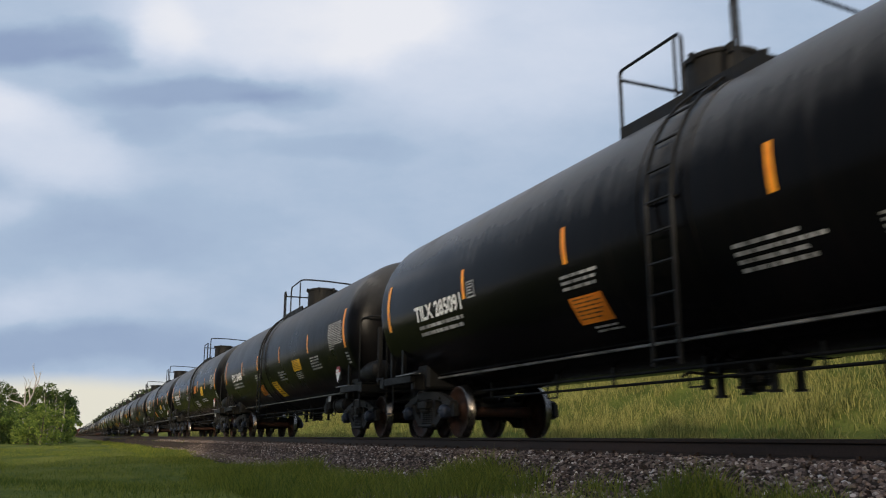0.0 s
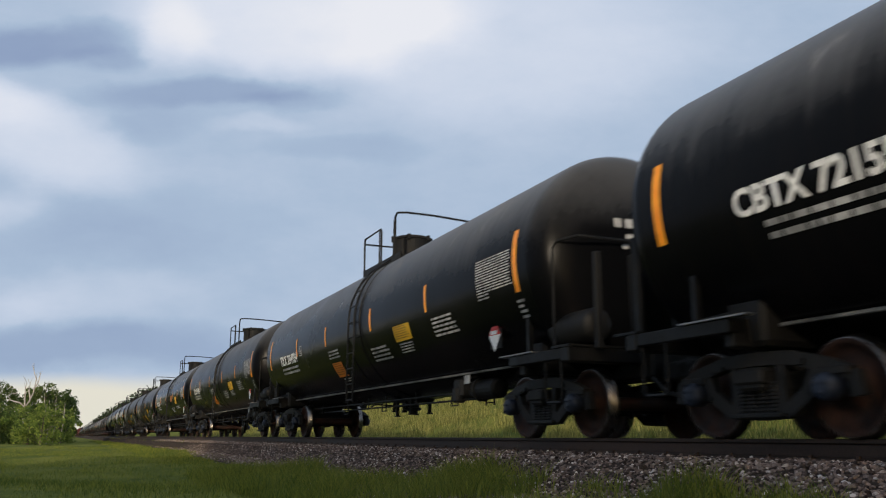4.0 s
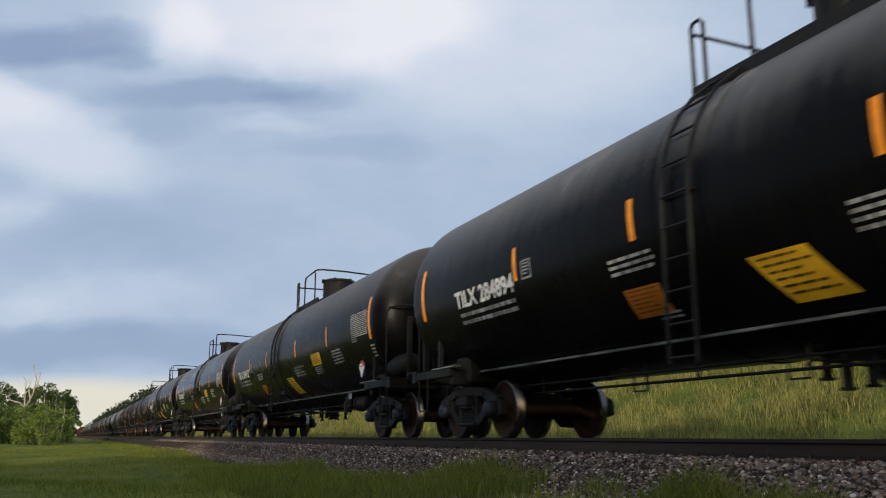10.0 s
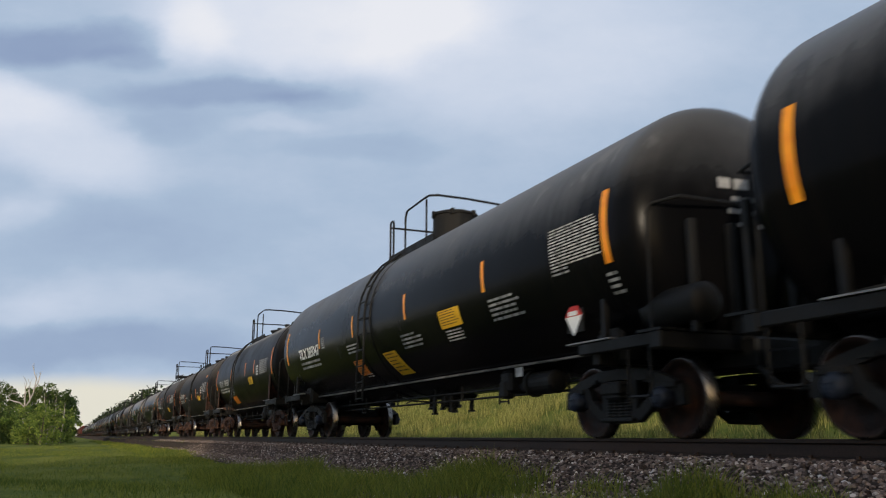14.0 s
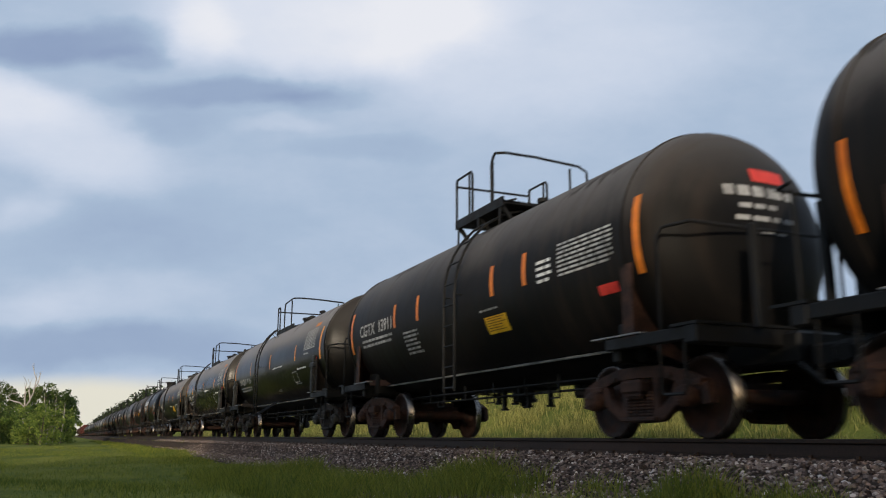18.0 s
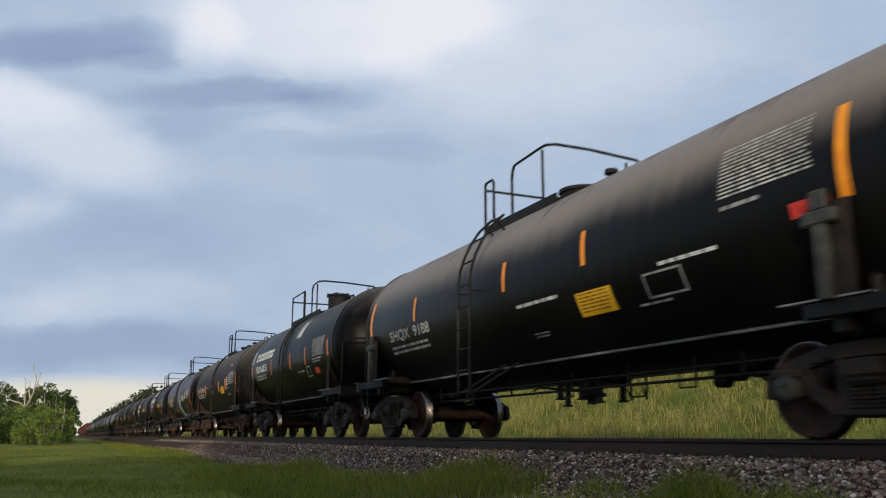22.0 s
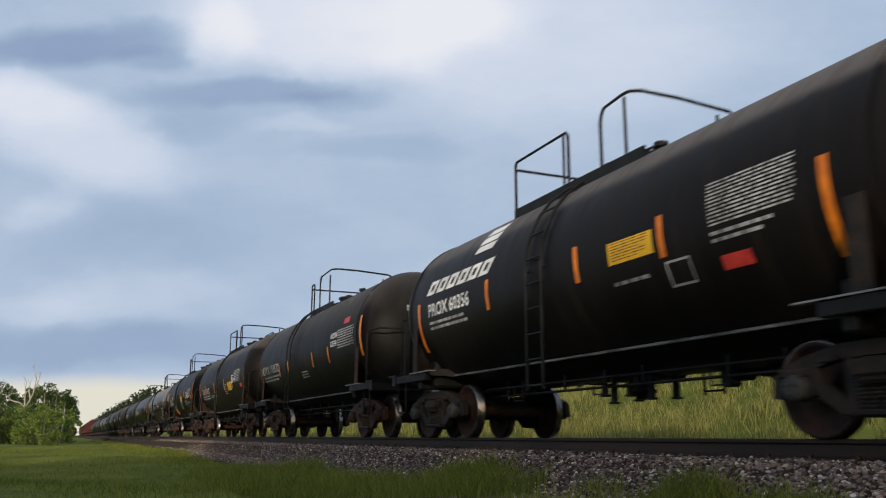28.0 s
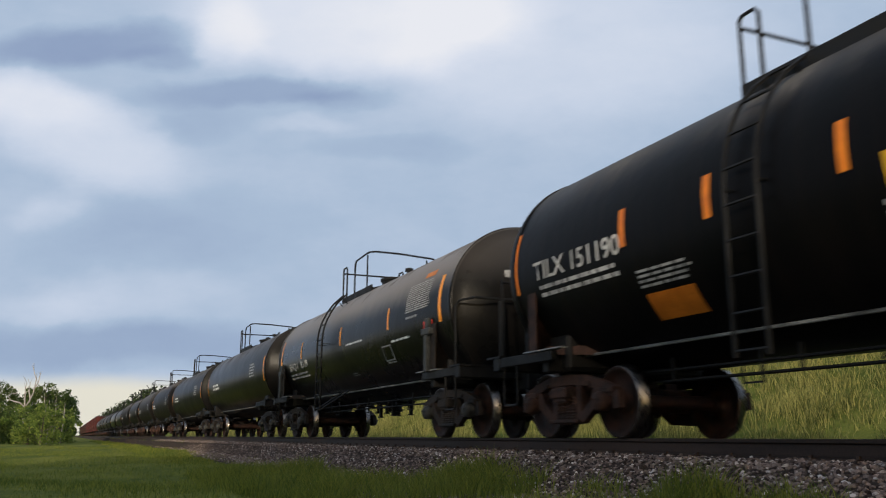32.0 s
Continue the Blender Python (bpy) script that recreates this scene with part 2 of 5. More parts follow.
def box(bm, c, s, m=None, bevel=0.0):
    got = bmesh.ops.create_cube(bm, size=1.0)["verts"]
    for q in got:
        q.co = Vector((c[0] + q.co.x * s[0], c[1] + q.co.y * s[1], c[2] + q.co.z * s[2]))
    if bevel:
        es = list({e for q in got for e in q.link_edges})
        bmesh.ops.bevel(bm, geom=es, offset=bevel, segments=1, affect="EDGES", profile=0.5)
    if m is not None:
        for q in got:
            if q.is_valid:
                q.co = m @ q.co
    return bm


def beam(bm, a, b, w, d, up=(1, 0, 0)):
    """A straight bar of section w x d from a to b."""
    a, b = Vector(a), Vector(b)
    y = (b - a).normalized()
    x = Vector(up).cross(y)
    x = x.normalized() if x.length > 1e-4 else Vector((0, 0, 1)).cross(y).normalized()
    z = y.cross(x)
    r = [[bm.verts.new(p + x * (sx * w / 2) + z * (sz * d / 2)) for sx, sz in ((-1, -1), (1, -1), (1, 1), (-1, 1))] for p in (a, b)]
    bm.faces.new(r[0])
    bm.faces.new(r[1][::-1])
    for i in range(4):
        bm.faces.new((r[0][i], r[1][i], r[1][(i + 1) % 4], r[0][(i + 1) % 4]))
    return bm


def tube(bm, pts, r, seg=6):
    pts = [Vector(p) for p in pts]
    rings = []
    for i, p in enumerate(pts):
        d = ((pts[i + 1] - p).normalized() if i + 1 < len(pts) else Vector()) + ((p - pts[i - 1]).normalized() if i else Vector())
        d.normalize()
        x = d.cross(Vector((0.31, 0.27, 0.91))).normalized()
        y = d.cross(x)
        rr = r[i] if isinstance(r, (list, tuple)) else r
        rings.append([bm.verts.new(p + (x * math.cos(a) + y * math.sin(a)) * rr) for a in (2 * math.pi * k / seg for k in range(seg))])
    for a, b in zip(rings, rings[1:]):
        for k in range(seg):
            bm.faces.new((a[k], a[(k + 1) % seg], b[(k + 1) % seg], b[k]))
    bm.faces.new(rings[0][::-1])
    bm.faces.new(rings[-1])
    return bm


def lathe(bm, profile, seg, axis="z", at=(0, 0, 0), slots=None):
    """Spin (radius, along) pairs about an axis."""
    rings = []
    for r, h in profile:
        ring = []
        for k in range(seg):
            a = 2 * math.pi * k / seg
            u, w = r * math.cos(a), r * math.sin(a)
            p = {"z": (u, w, h), "y": (u, h, w), "x": (h, u, w)}[axis]
            ring.append(bm.verts.new(Vector(p) + Vector(at)))
        rings.append(ring)
    for i, (a, b) in enumerate(zip(rings, rings[1:])):
        for k in range(seg):
            f = bm.faces.new((a[k], a[(k + 1) % seg], b[(k + 1) % seg], b[k]))
            if slots:
                f.material_index = slots[i]
    for ring in (rings[0], rings[-1]):
        if (ring[0].co - ring[seg // 2].co).length > 1e-3:
            bm.faces.new(ring)
    bmesh.ops.recalc_face_normals(bm, faces=bm.faces)
    return bm


MESHES = {}


def shared(key, make, material, smooth=False):
    """One mesh for all parts that look alike."""
    if key not in MESHES:
        bm = make(bmesh.new())
        me = bpy.data.meshes.new(key)
        bm.to_mesh(me)
        bm.free()
        for mt in (material if isinstance(material, (list, tuple)) else [material]):
            me.materials.append(mt)
        if smooth:
            me.polygons.foreach_set("use_smooth", [True] * len(me.polygons))
        MESHES[key] = me
    return MESHES[key]


def thing(name, m, label, category, group="", kind=""):
    ob = new(name)
    ob.empty_display_size = 0.3
    ob.matrix_basis = m
    return tagged(ob, label, category, group, kind)


# ---- the train ----
WHEEL_R = 0.45


def wheelset_mesh(bm):
    # two flanged wheels on one axle along x
    for s in (-1, 1):
        prof = [(0.10, 0.62), (0.14, 0.63), (0.15, 0.66), (0.13, 0.70), (0.36, 0.735), (0.385, 0.69), (0.43, 0.69),
                (0.476, 0.695), (0.478, 0.715), (0.455, 0.735), (0.45, 0.825), (0.435, 0.83), (0.39, 0.825), (0.375, 0.775), (0.17, 0.745), (0.15, 0.80), (0.10, 0.80)]
        slots = [0, 0, 0, 0, 0, 0, 0, 1, 1, 1, 1, 0, 0, 0, 0, 0]
        lathe(bm, [(r, h * s) for r, h in prof], 40, "x", slots=slots)
    lathe(bm, [(0.085, -1.02), (0.085, -0.72), (0.095, -0.6), (0.085, 0.0), (0.095, 0.6), (0.085, 0.72), (0.085, 1.02)], 12, "x")
    return bm


def side_frame_mesh(bm):
    # cast side frame in the y-z plane, 0.14 m thick
    def arm(pts, w, d=0.13):
        for a, b in zip(pts, pts[1:]):
            beam(bm, (0, a[0], a[1]), (0, b[0], b[1]), d, w, (1, 0, 0))
    for s in (-1, 1):
        arm([(s * 1.08, 0.56), (s * 0.78, 0.66), (s * 0.40, 0.745), (0, 0.755)], 0.11)
        arm([(s * 0.72, 0.60), (s * 0.62, 0.42), (s * 0.36, 0.25), (0, 0.235)], 0.10)
        arm([(s * 0.30, 0.70), (s * 0.30, 0.27)], 0.09, 0.10)
        arm([(s * 1.10, 0.58), (s * 1.13, 0.36)], 0.09)
        arm([(s * 0.71, 0.60), (s * 0.70, 0.38)], 0.08)
        box(bm, (0, s * 0.91, 0.585), (0.16, 0.36, 0.08), bevel=0.015)
        box(bm, (0.0, s * 0.52, 0.69), (0.17, 0.18, 0.05))
    box(bm, (0, 0, 0.215), (0.22, 0.66, 0.05), bevel=0.012)
    return bm


def spring_mesh(bm):
    prof = []
    for i in range(8):
        z = 0.25 + i * 0.036
        prof += [(0.045, z), (0.062, z + 0.009), (0.062, z + 0.02), (0.045, z + 0.029)]
    return lathe(bm, prof, 10)


def cap_mesh(bm):
    prof = [(0.0, -0.115), (0.07, -0.115), (0.09, -0.10), (0.115, -0.085), (0.125, -0.04), (0.125, 0.06), (0.10, 0.08)]
    lathe(bm, prof, 14, "x")
    for k in range(3):
        a = 2.09 * k + 0.5
        lathe(bm, [(0.018, -0.13), (0.018, -0.1)], 6, "x", (0, 0.055 * math.cos(a), 0.055 * math.sin(a)))
    return bm


def bolster_mesh(bm):
    box(bm, (0, 0, 0.56), (2.3, 0.32, 0.22), bevel=0.03)
    box(bm, (0, 0, 0.70), (0.7, 0.42, 0.12), bevel=0.03)
    for s in (-1, 1):
        box(bm, (s * 1.10, 0, 0.58), (0.16, 0.40, 0.14), bevel=0.02)
        box(bm, (s * 0.62, 0, 0.70), (0.22, 0.20, 0.10), bevel=0.01)
    return bm


def brake_mesh(bm):
    for s in (-1, 1):
        beam(bm, (-0.75, s * 0.40, 0.38), (0.75, s * 0.40, 0.38), 0.07, 0.10)
        for q in (-1, 1):
            box(bm, (q * 0.745, s * 0.445, 0.42), (0.09, 0.05, 0.26), bevel=0.01)
    beam(bm, (0.05, -0.4, 0.42), (0.12, 0.4, 0.50), 0.04, 0.05)
    return bm


def bogie(parent, y, rusty, name="bogie"):
    """A two-axle freight truck; returns it and its wheelsets."""
    grimy = rusty == "grimy"
    steel = M["darkcast"] if grimy else M["rustframe"] if rusty else M["castblack"]
    tag = "g" if grimy else "r" if rusty else "b"
    b = part(name, shared("bolster" + tag, bolster_mesh, steel), None, parent, "grimy dark brown cast steel truck" if grimy else "rusty cast steel truck" if rusty else "black cast steel truck")
    b.location = (0, y, 0)
    sets = []
    for s in (-1, 1):
        f = part("side_frame", shared("side_frame" + tag, side_frame_mesh, steel), None, b)
        f.location = (s * 1.0, 0, 0)
        for k in (-0.19, -0.065, 0.065, 0.19):
            sp = part("spring", shared("spring" + tag, spring_mesh, steel if rusty else M["frame"], True), None, b)
            sp.location = (s * 1.02, k, 0)
        for q in (-0.862, 0.862):
            c = part("bearing_cap", shared("cap" + tag, cap_mesh, M["postgrey"] if grimy else M["rustframe"] if rusty else M["blue"], True), None, b, "" if rusty else "blue bearing cap")
            c.location = (1.06 * s, q, WHEEL_R)
            c.rotation_euler = (0, 0, math.pi if s > 0 else 0)
    for q in (-0.862, 0.862):
        w = part("wheelset", shared("wheelset", wheelset_mesh, [M["wheel"], M["tread"]], True), None, b, "rusty wheels with bright polished treads")
        w.location = (0, q, WHEEL_R)
        sets.append(w)
    part("brake_beam", shared("brake" + tag, brake_mesh, steel), None, b)
    return b, sets


class Shell:
    """A tank's round side: paint and plates lie on it by place along the car and height."""

    def __init__(self, R, zc):
        self.R, self.zc, self.du = R, zc, 0.0

    def at(self, u, z, off, side=-1):
        a = math.asin(max(-0.99, min(0.99, (z - self.zc) / self.R)))
        r = self.R + off
        return Vector((side * r * math.cos(a), u + self.du, self.zc + r * math.sin(a)))

    def patch(self, bm, u0, u1, z0, z1, off=0.006, skew=0.0, side=-1, n=6):
        rows = []
        for i in range(n + 1):
            z = z0 + (z1 - z0) * i / n
            k = skew * i / n
            rows.append((bm.verts.new(self.at(u0 + k, z, off, side)), bm.verts.new(self.at(u1 + k, z, off, side))))
        for a, b in zip(rows, rows[1:]):
            f = bm.faces.new((a[0], a[1], b[1], b[0]))
        bmesh.ops.recalc_face_normals(bm, faces=bm.faces)
        return bm

    def rows(self, bm, u_left, u_right, z_top, z_bottom, n, rng, ragged=0.3, fill=0.50):
        """Lines of small unreadable stencil: short bars in rows, ragged at the end."""
        pitch = (z_top - z_bottom) / n
        for i in range(n):
            z1 = z_top - i * pitch
            z0 = z1 - pitch * fill
            end = u_right + (u_left - u_right) * ragged * rng.random()
            u = u_left
            while u > end + 0.04:
                w = min(u - end, rng.uniform(0.05, 0.26))
                self.patch(bm, u, u - w, z0, z1, n=1)
                u -= w + 0.035
        return bm


def wrapped_text(shell, words, u_left, z_mid, height, length, bold=0.03):
    """Stencilled lettering laid on the tank's side, read from the -x side."""
    cu = bpy.data.curves.new("lettering", "FONT")
    cu.body, cu.size, cu.resolution_u, cu.offset = words, 1.0, 3, bold
    ob = bpy.data.objects.new("lettering", cu)
    scene.collection.objects.link(ob)
    me = bpy.data.meshes.new_from_object(ob.evaluated_get(bpy.context.evaluated_depsgraph_get()))
    bpy.data.objects.remove(ob)
    bpy.data.curves.remove(cu)
    bm = bmesh.new()
    bm.from_mesh(me)
    bpy.data.meshes.remove(me)
    xs, ys = [q.co.x for q in bm.verts], [q.co.y for q in bm.verts]
    x0, x1, y0, y1 = min(xs), max(xs), min(ys), max(ys)
    for q in bm.verts:
        fx, fy = (q.co.x - x0) / (x1 - x0), (q.co.y - y0) / (y1 - y0)
        q.co = shell.at(u_left - fx * length, z_mid + (fy - 0.5) * height, 0.014)
    return bm


def slant_blocks(shell, bm, u_left, u_right, z0, z1, n, lean):
    """A maker's wordmark reduced to plain slanted frames."""
    w = (u_left - u_right) / n
    for i in range(n):
        a = u_left - i * w
        b = a - w * 0.80
        t = (z1 - z0) * 0.26
        zs = (z0, z0 + t, z1 - t, z1)
        for lo, hi, l, r in ((zs[0], zs[1], a, b), (zs[2], zs[3], a, b), (zs[1], zs[2], a, a - w * 0.26), (zs[1], zs[2], b + w * 0.26, b)):
            k0, k1 = -lean * (lo - z0) / (z1 - z0), -lean * (hi - z0) / (z1 - z0)
            shell.patch(bm, l + k0, r + k0, lo, hi, skew=k1 - k0, n=2)
    return bm


def head_profile(R, head, style):
    """Radius and depth of one end, from the shell's edge inwards to the middle."""
    out = []
    if style == "oval":
        for i in range(17):
            a = i / 16 * math.pi / 2
            out.append((R * math.cos(a), head * math.sin(a) ** 1.0))
        return out
    if style == "shoulder":
        for i in range(21):
            a = i / 20 * math.pi / 2
            out.append((R * max(0.0, math.cos(a)) ** 0.84, head * math.sin(a) ** 0.84))
        return out
    kn = 0.05
    for i in range(7):
        a = math.pi / 2 * (1 - i / 6)
        out.append((R - kn + kn * math.sin(a), kn * 0.9 * math.cos(a)))
    for i in range(7, -1, -1):
        a = i / 8
        out.append(((R - kn) * a, kn * 0.9 + (head - kn * 0.9) * (1 - a * a)))
    return out


def tank_mesh(bm, half, R, zc, head, bands=(), style="shoulder"):
    """A cylinder with dished ends and slightly proud hoops, about z = 0 (placed at zc)."""
    ends = head_profile(R, head, style)
    prof = [(r, -half - d) for r, d in ends[::-1]]
    for b in sorted(bands):
        prof += [(R, b - 0.06), (R + 0.012, b - 0.055), (R + 0.012, b + 0.055), (R, b + 0.06)]
    prof += [(r, half + d) for r, d in ends]
    lathe(bm, [(max(r, 0.001), y) for r, y in prof], 72, "y")
    if style != "shoulder":
        for e in (-1, 1):
            lathe(bm, [(R, e * (half - 0.05)), (R + 0.016, e * (half - 0.045)), (R + 0.016, e * (half + 0.02)), (R - 0.01, e * (half + 0.025))], 72, "y")
    return bm


def add_tank(car, shift, half, R, zc, head, paint, bands=(), style="shoulder"):
    key = "tank%.2f_%.2f_%.2f_%s" % (half, R, bands[0] if bands else 0, paint)
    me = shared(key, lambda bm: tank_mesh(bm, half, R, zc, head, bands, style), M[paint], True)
    me.set_sharp_from_angle(angle=radians(28)) if key not in TANKS else None
    TANKS.add(key)
    t = part("tank", me, None, car)
    t.location = (0, shift, zc)
    return t


TANKS = set()


def ladder(car, shell, u, z0, z1, stand, steel, side=-1):
    """Side ladder bent round the tank: two stiles with each rung a sub-part."""
    zs = [z0 + (z1 - z0) * i / 14 for i in range(15)]

    def stile(bm):
        for du in (-0.21, 0.21):
            pts = []
            for z in zs:
                if z < shell.zc:
                    pts.append(Vector((side * (shell.R + stand), u + du, z)))
                else:
                    pts.append(shell.at(u + du, z, stand, side))
            tube(bm, pts, 0.024, 5)
        for z in (shell.zc, z1 - 0.1):
            for du in (-0.21, 0.21):
                p = shell.at(u + du, z, -0.02, side)
                beam(bm, p, shell.at(u + du, z, stand, side), 0.05, 0.012)
        return bm
    lad = part("ladder", stile(bmesh.new()), steel, car)
    n = int((z1 - z0) / 0.34)
    for i in range(n + 1):
        z = z0 + 0.06 + (z1 - z0 - 0.1) * i / n
        p = Vector((side * (shell.R + stand), u, z)) if z < shell.zc else shell.at(u, z, stand, side)
        g = part("rung", shared("rung", lambda bm: tube(bm, [(0, -0.21, 0), (0, 0.21, 0)], 0.016, 5), M["frame"]), None, lad)
        g.location = p
    return lad


def rail_loop(car, pts, r=0.022, name="handrail"):
    return part(name, tube(bmesh.new(), pts, r, 6), M["frame"], car)


def coupler_mesh(bm):
    box(bm, (0, -0.35, 0.84), (0.30, 0.7, 0.24), bevel=0.03)
    box(bm, (0.0, 0.02, 0.84), (0.16, 0.30, 0.20), bevel=0.03)
    box(bm, (0.13, 0.10, 0.84), (0.14, 0.22, 0.26), bevel=0.05)
    box(bm, (-0.15, 0.03, 0.84), (0.10, 0.26, 0.18), bevel=0.03)
    tube(bm, [(0.35, -0.3, 0.75), (0.38, 0.0, 0.55), (0.25, 0.18, 0.50), (0.15, 0.3, 0.55)], 0.03, 6)
    return bm


def stirrup_mesh(bm):
    return tube(bm, [(0, -0.2, 1.02), (0, -0.2, 0.50), (0, -0.16, 0.45), (0, 0.16, 0.45), (0, 0.2, 0.50), (0, 0.2, 1.02)], 0.02, 5)


def cylinder_y(bm, r, half, seg=20):
    return lathe(bm, [(0.001, -half - r * 0.35), (r * 0.6, -half - r * 0.28), (r * 0.93, -half - r * 0.1), (r, -half), (r, half), (r * 0.93, half + r * 0.1), (r * 0.6, half + r * 0.28), (0.001, half + r * 0.35)], seg, "y")


def hopper_pipe(bm, u0, u1, rng):
    """Brake pipe and rods slung low under the car on hangers."""
    for x, z in ((-0.55, 0.80), (-0.45, 0.68)):
        tube(bm, [(x, u0, z), (x, u1, z)], 0.02, 5)
    n = 7
    for i in range(n):
        y = u0 + (u1 - u0) * (i + rng.uniform(0.2, 0.8)) / n
        beam(bm, (-0.55, y, 1.06), (-0.55, y, 0.66), 0.03, 0.03)
        if i % 2:
            beam(bm, (-0.55, y, 0.58), (-0.55, y + 0.28, 0.58), 0.02, 0.02)
            beam(bm, (-0.55, y, 0.82), (-0.55, y, 0.57), 0.02, 0.02)
            beam(bm, (-0.55, y + 0.28, 0.82), (-0.55, y + 0.28, 0.57), 0.02, 0.02)
    return bm


def outlet_mesh(bm):
    """Bottom outlet saddle with its skid legs and valve hanging below."""
    box(bm, (0, 0, 0.90), (0.60, 1.25, 0.26), bevel=0.05)
    for x, y, z in ((-0.24, 0.55, 0.58), (-0.26, 0.30, 0.47), (-0.22, -0.02, 0.56), (-0.26, -0.24, 0.62), (-0.24, -0.50, 0.50), (0.24, 0.42, 0.52), (0.24, -0.40, 0.52)):
        beam(bm, (x, y, 0.86), (x, y, z), 0.085, 0.06)
        box(bm, (x, y, z), (0.10, 0.13, 0.03))
    lathe(bm, [(0.15, 0.80), (0.15, 0.66), (0.19, 0.65), (0.19, 0.60), (0.10, 0.58), (0.10, 0.52), (0.02, 0.51)], 14)
    tube(bm, [(-0.10, 0.1, 0.68), (-0.85, 0.14, 0.72), (-0.95, 0.14, 0.66)], 0.018, 5)
    return bm


def brake_gear_mesh(bm):
    """Brake cylinder with its control valve on a bracket."""
    lathe(bm, [(0.01, -0.42), (0.12, -0.41), (0.17, -0.37), (0.17, 0.24), (0.20, 0.25), (0.20, 0.32), (0.09, 0.36), (0.05, 0.50), (0.04, 0.66)], 18, "y", (-0.55, 0, 0.80))
    box(bm, (-0.55, 0.95, 0.86), (0.34, 0.34, 0.36), bevel=0.05)
    box(bm, (-0.66, 0.98, 0.74), (0.2, 0.22, 0.28), bevel=0.04)
    for y in (-0.25, 0.2, 0.95):
        beam(bm, (-0.55, y, 0.80), (-0.50, y, 1.12), 0.10, 0.05)
    tube(bm, [(-0.55, 0.78, 0.80), (-0.62, 0.55, 0.72), (-0.58, 0.35, 0.70), (-0.55, 0.28, 0.74)], 0.022, 6)
    return bm


def valve_mesh(bm):
    lathe(bm, [(0.07, 0), (0.07, 0.12), (0.14, 0.13), (0.14, 0.17), (0.06, 0.18), (0.06, 0.28), (0.11, 0.29), (0.10, 0.36), (0.03, 0.38)], 10)
    return bm


def crossover_rail(car, hp, front, rear, R, zc, tall, head):
    """End handrail, posts and brake step."""
    rails = []
    for e in (-1, 1):
        y = e * ((front if e < 0 else rear) + head + 0.10)
        z = zc + (0.15 if tall else 0.0)
        bm = bmesh.new()
        tube(bm, [(-1.38, y - e * 0.35, 1.1), (-1.38, y - e * 0.35, z - 0.1), (-1.34, y - e * 0.3, z), (-1.2, y, z + 0.02), (1.2, y, z + 0.02), (1.34, y - e * 0.3, z), (1.38, y - e * 0.35, z - 0.1), (1.38, y - e * 0.35, 1.1)], 0.02, 6)
        rails.append(part("end_handrail", bm, M["frame"], car))
        for x in ((-1.1, -0.55, 0.55, 1.1) if tall else (-0.75, 0.75)):
            p = part("end_post", shared("end_post%d" % tall, lambda b: box(b, (0, 0, 0.62 if tall else 0.55), (0.09, 0.09, 1.24 if tall else 1.1), bevel=0.01), M["frame"]), None, car)
            p.location = (x, e * (hp - 0.42 if tall else hp - 0.45), 1.1)
    return rails


def head_depth(x, dz, R, head, style):
    """How far the dished end stands out at a place on it."""
    r = min(math.hypot(x, dz), R * 0.98)
    if style == "oval":
        return head * math.sqrt(1 - (r / R) ** 2)
    if style == "shoulder":
        return head * (1 - (r / R) ** 2.38) ** (1 / 2.38)
    kn = 0.05
    if r > R - kn:
        return kn * 0.9 * math.sqrt(max(0.0, 1 - ((r - R + kn) / kn) ** 2))
    return kn * 0.9 + (head - kn * 0.9) * (1 - (r / (R - kn)) ** 2)


def head_lettering(car, half, zc, R, head, rng, red, style):
    """Small stencils on the leading head."""
    bm = bmesh.new()
    for i, (w, h) in enumerate(((0.95, 0.13), (0.62, 0.06), (0.75, 0.06), (0.5, 0.05))):
        x = -w / 2 - 0.05
        z = zc + R * (0.31 if red else 0.24) - i * 0.15
        while x < w / 2 - 0.1:
            l = rng.uniform(0.10, 0.24)
            q = [bm.verts.new((a, -half - head_depth(a, b - zc, R, head, style) - 0.012, b)) for a, b in ((x, z), (x + l, z), (x + l, z + h), (x, z + h))]
            bm.faces.new(q)
            x += l + 0.05
    tagged(part("head_stencil", bm, M["grey"], car), kind="stuff")
    if red:
        bm = bmesh.new()
        z = zc + R * 0.31 + 0.20
        rows = [[bm.verts.new((a, -half - head_depth(a, b - zc, R, head, style) - 0.012, b)) for a in (-0.1, 0.03, 0.16, 0.29, 0.42)] for b in (z, z + 0.06, z + 0.115, z + 0.17)]
        for lo, hi in zip(rows, rows[1:]):
            for i in range(4):
                bm.faces.new((lo[i], lo[i + 1], hi[i + 1], hi[i]))
        part("head_label", bm, M["red"], car, "red label on the tank head")


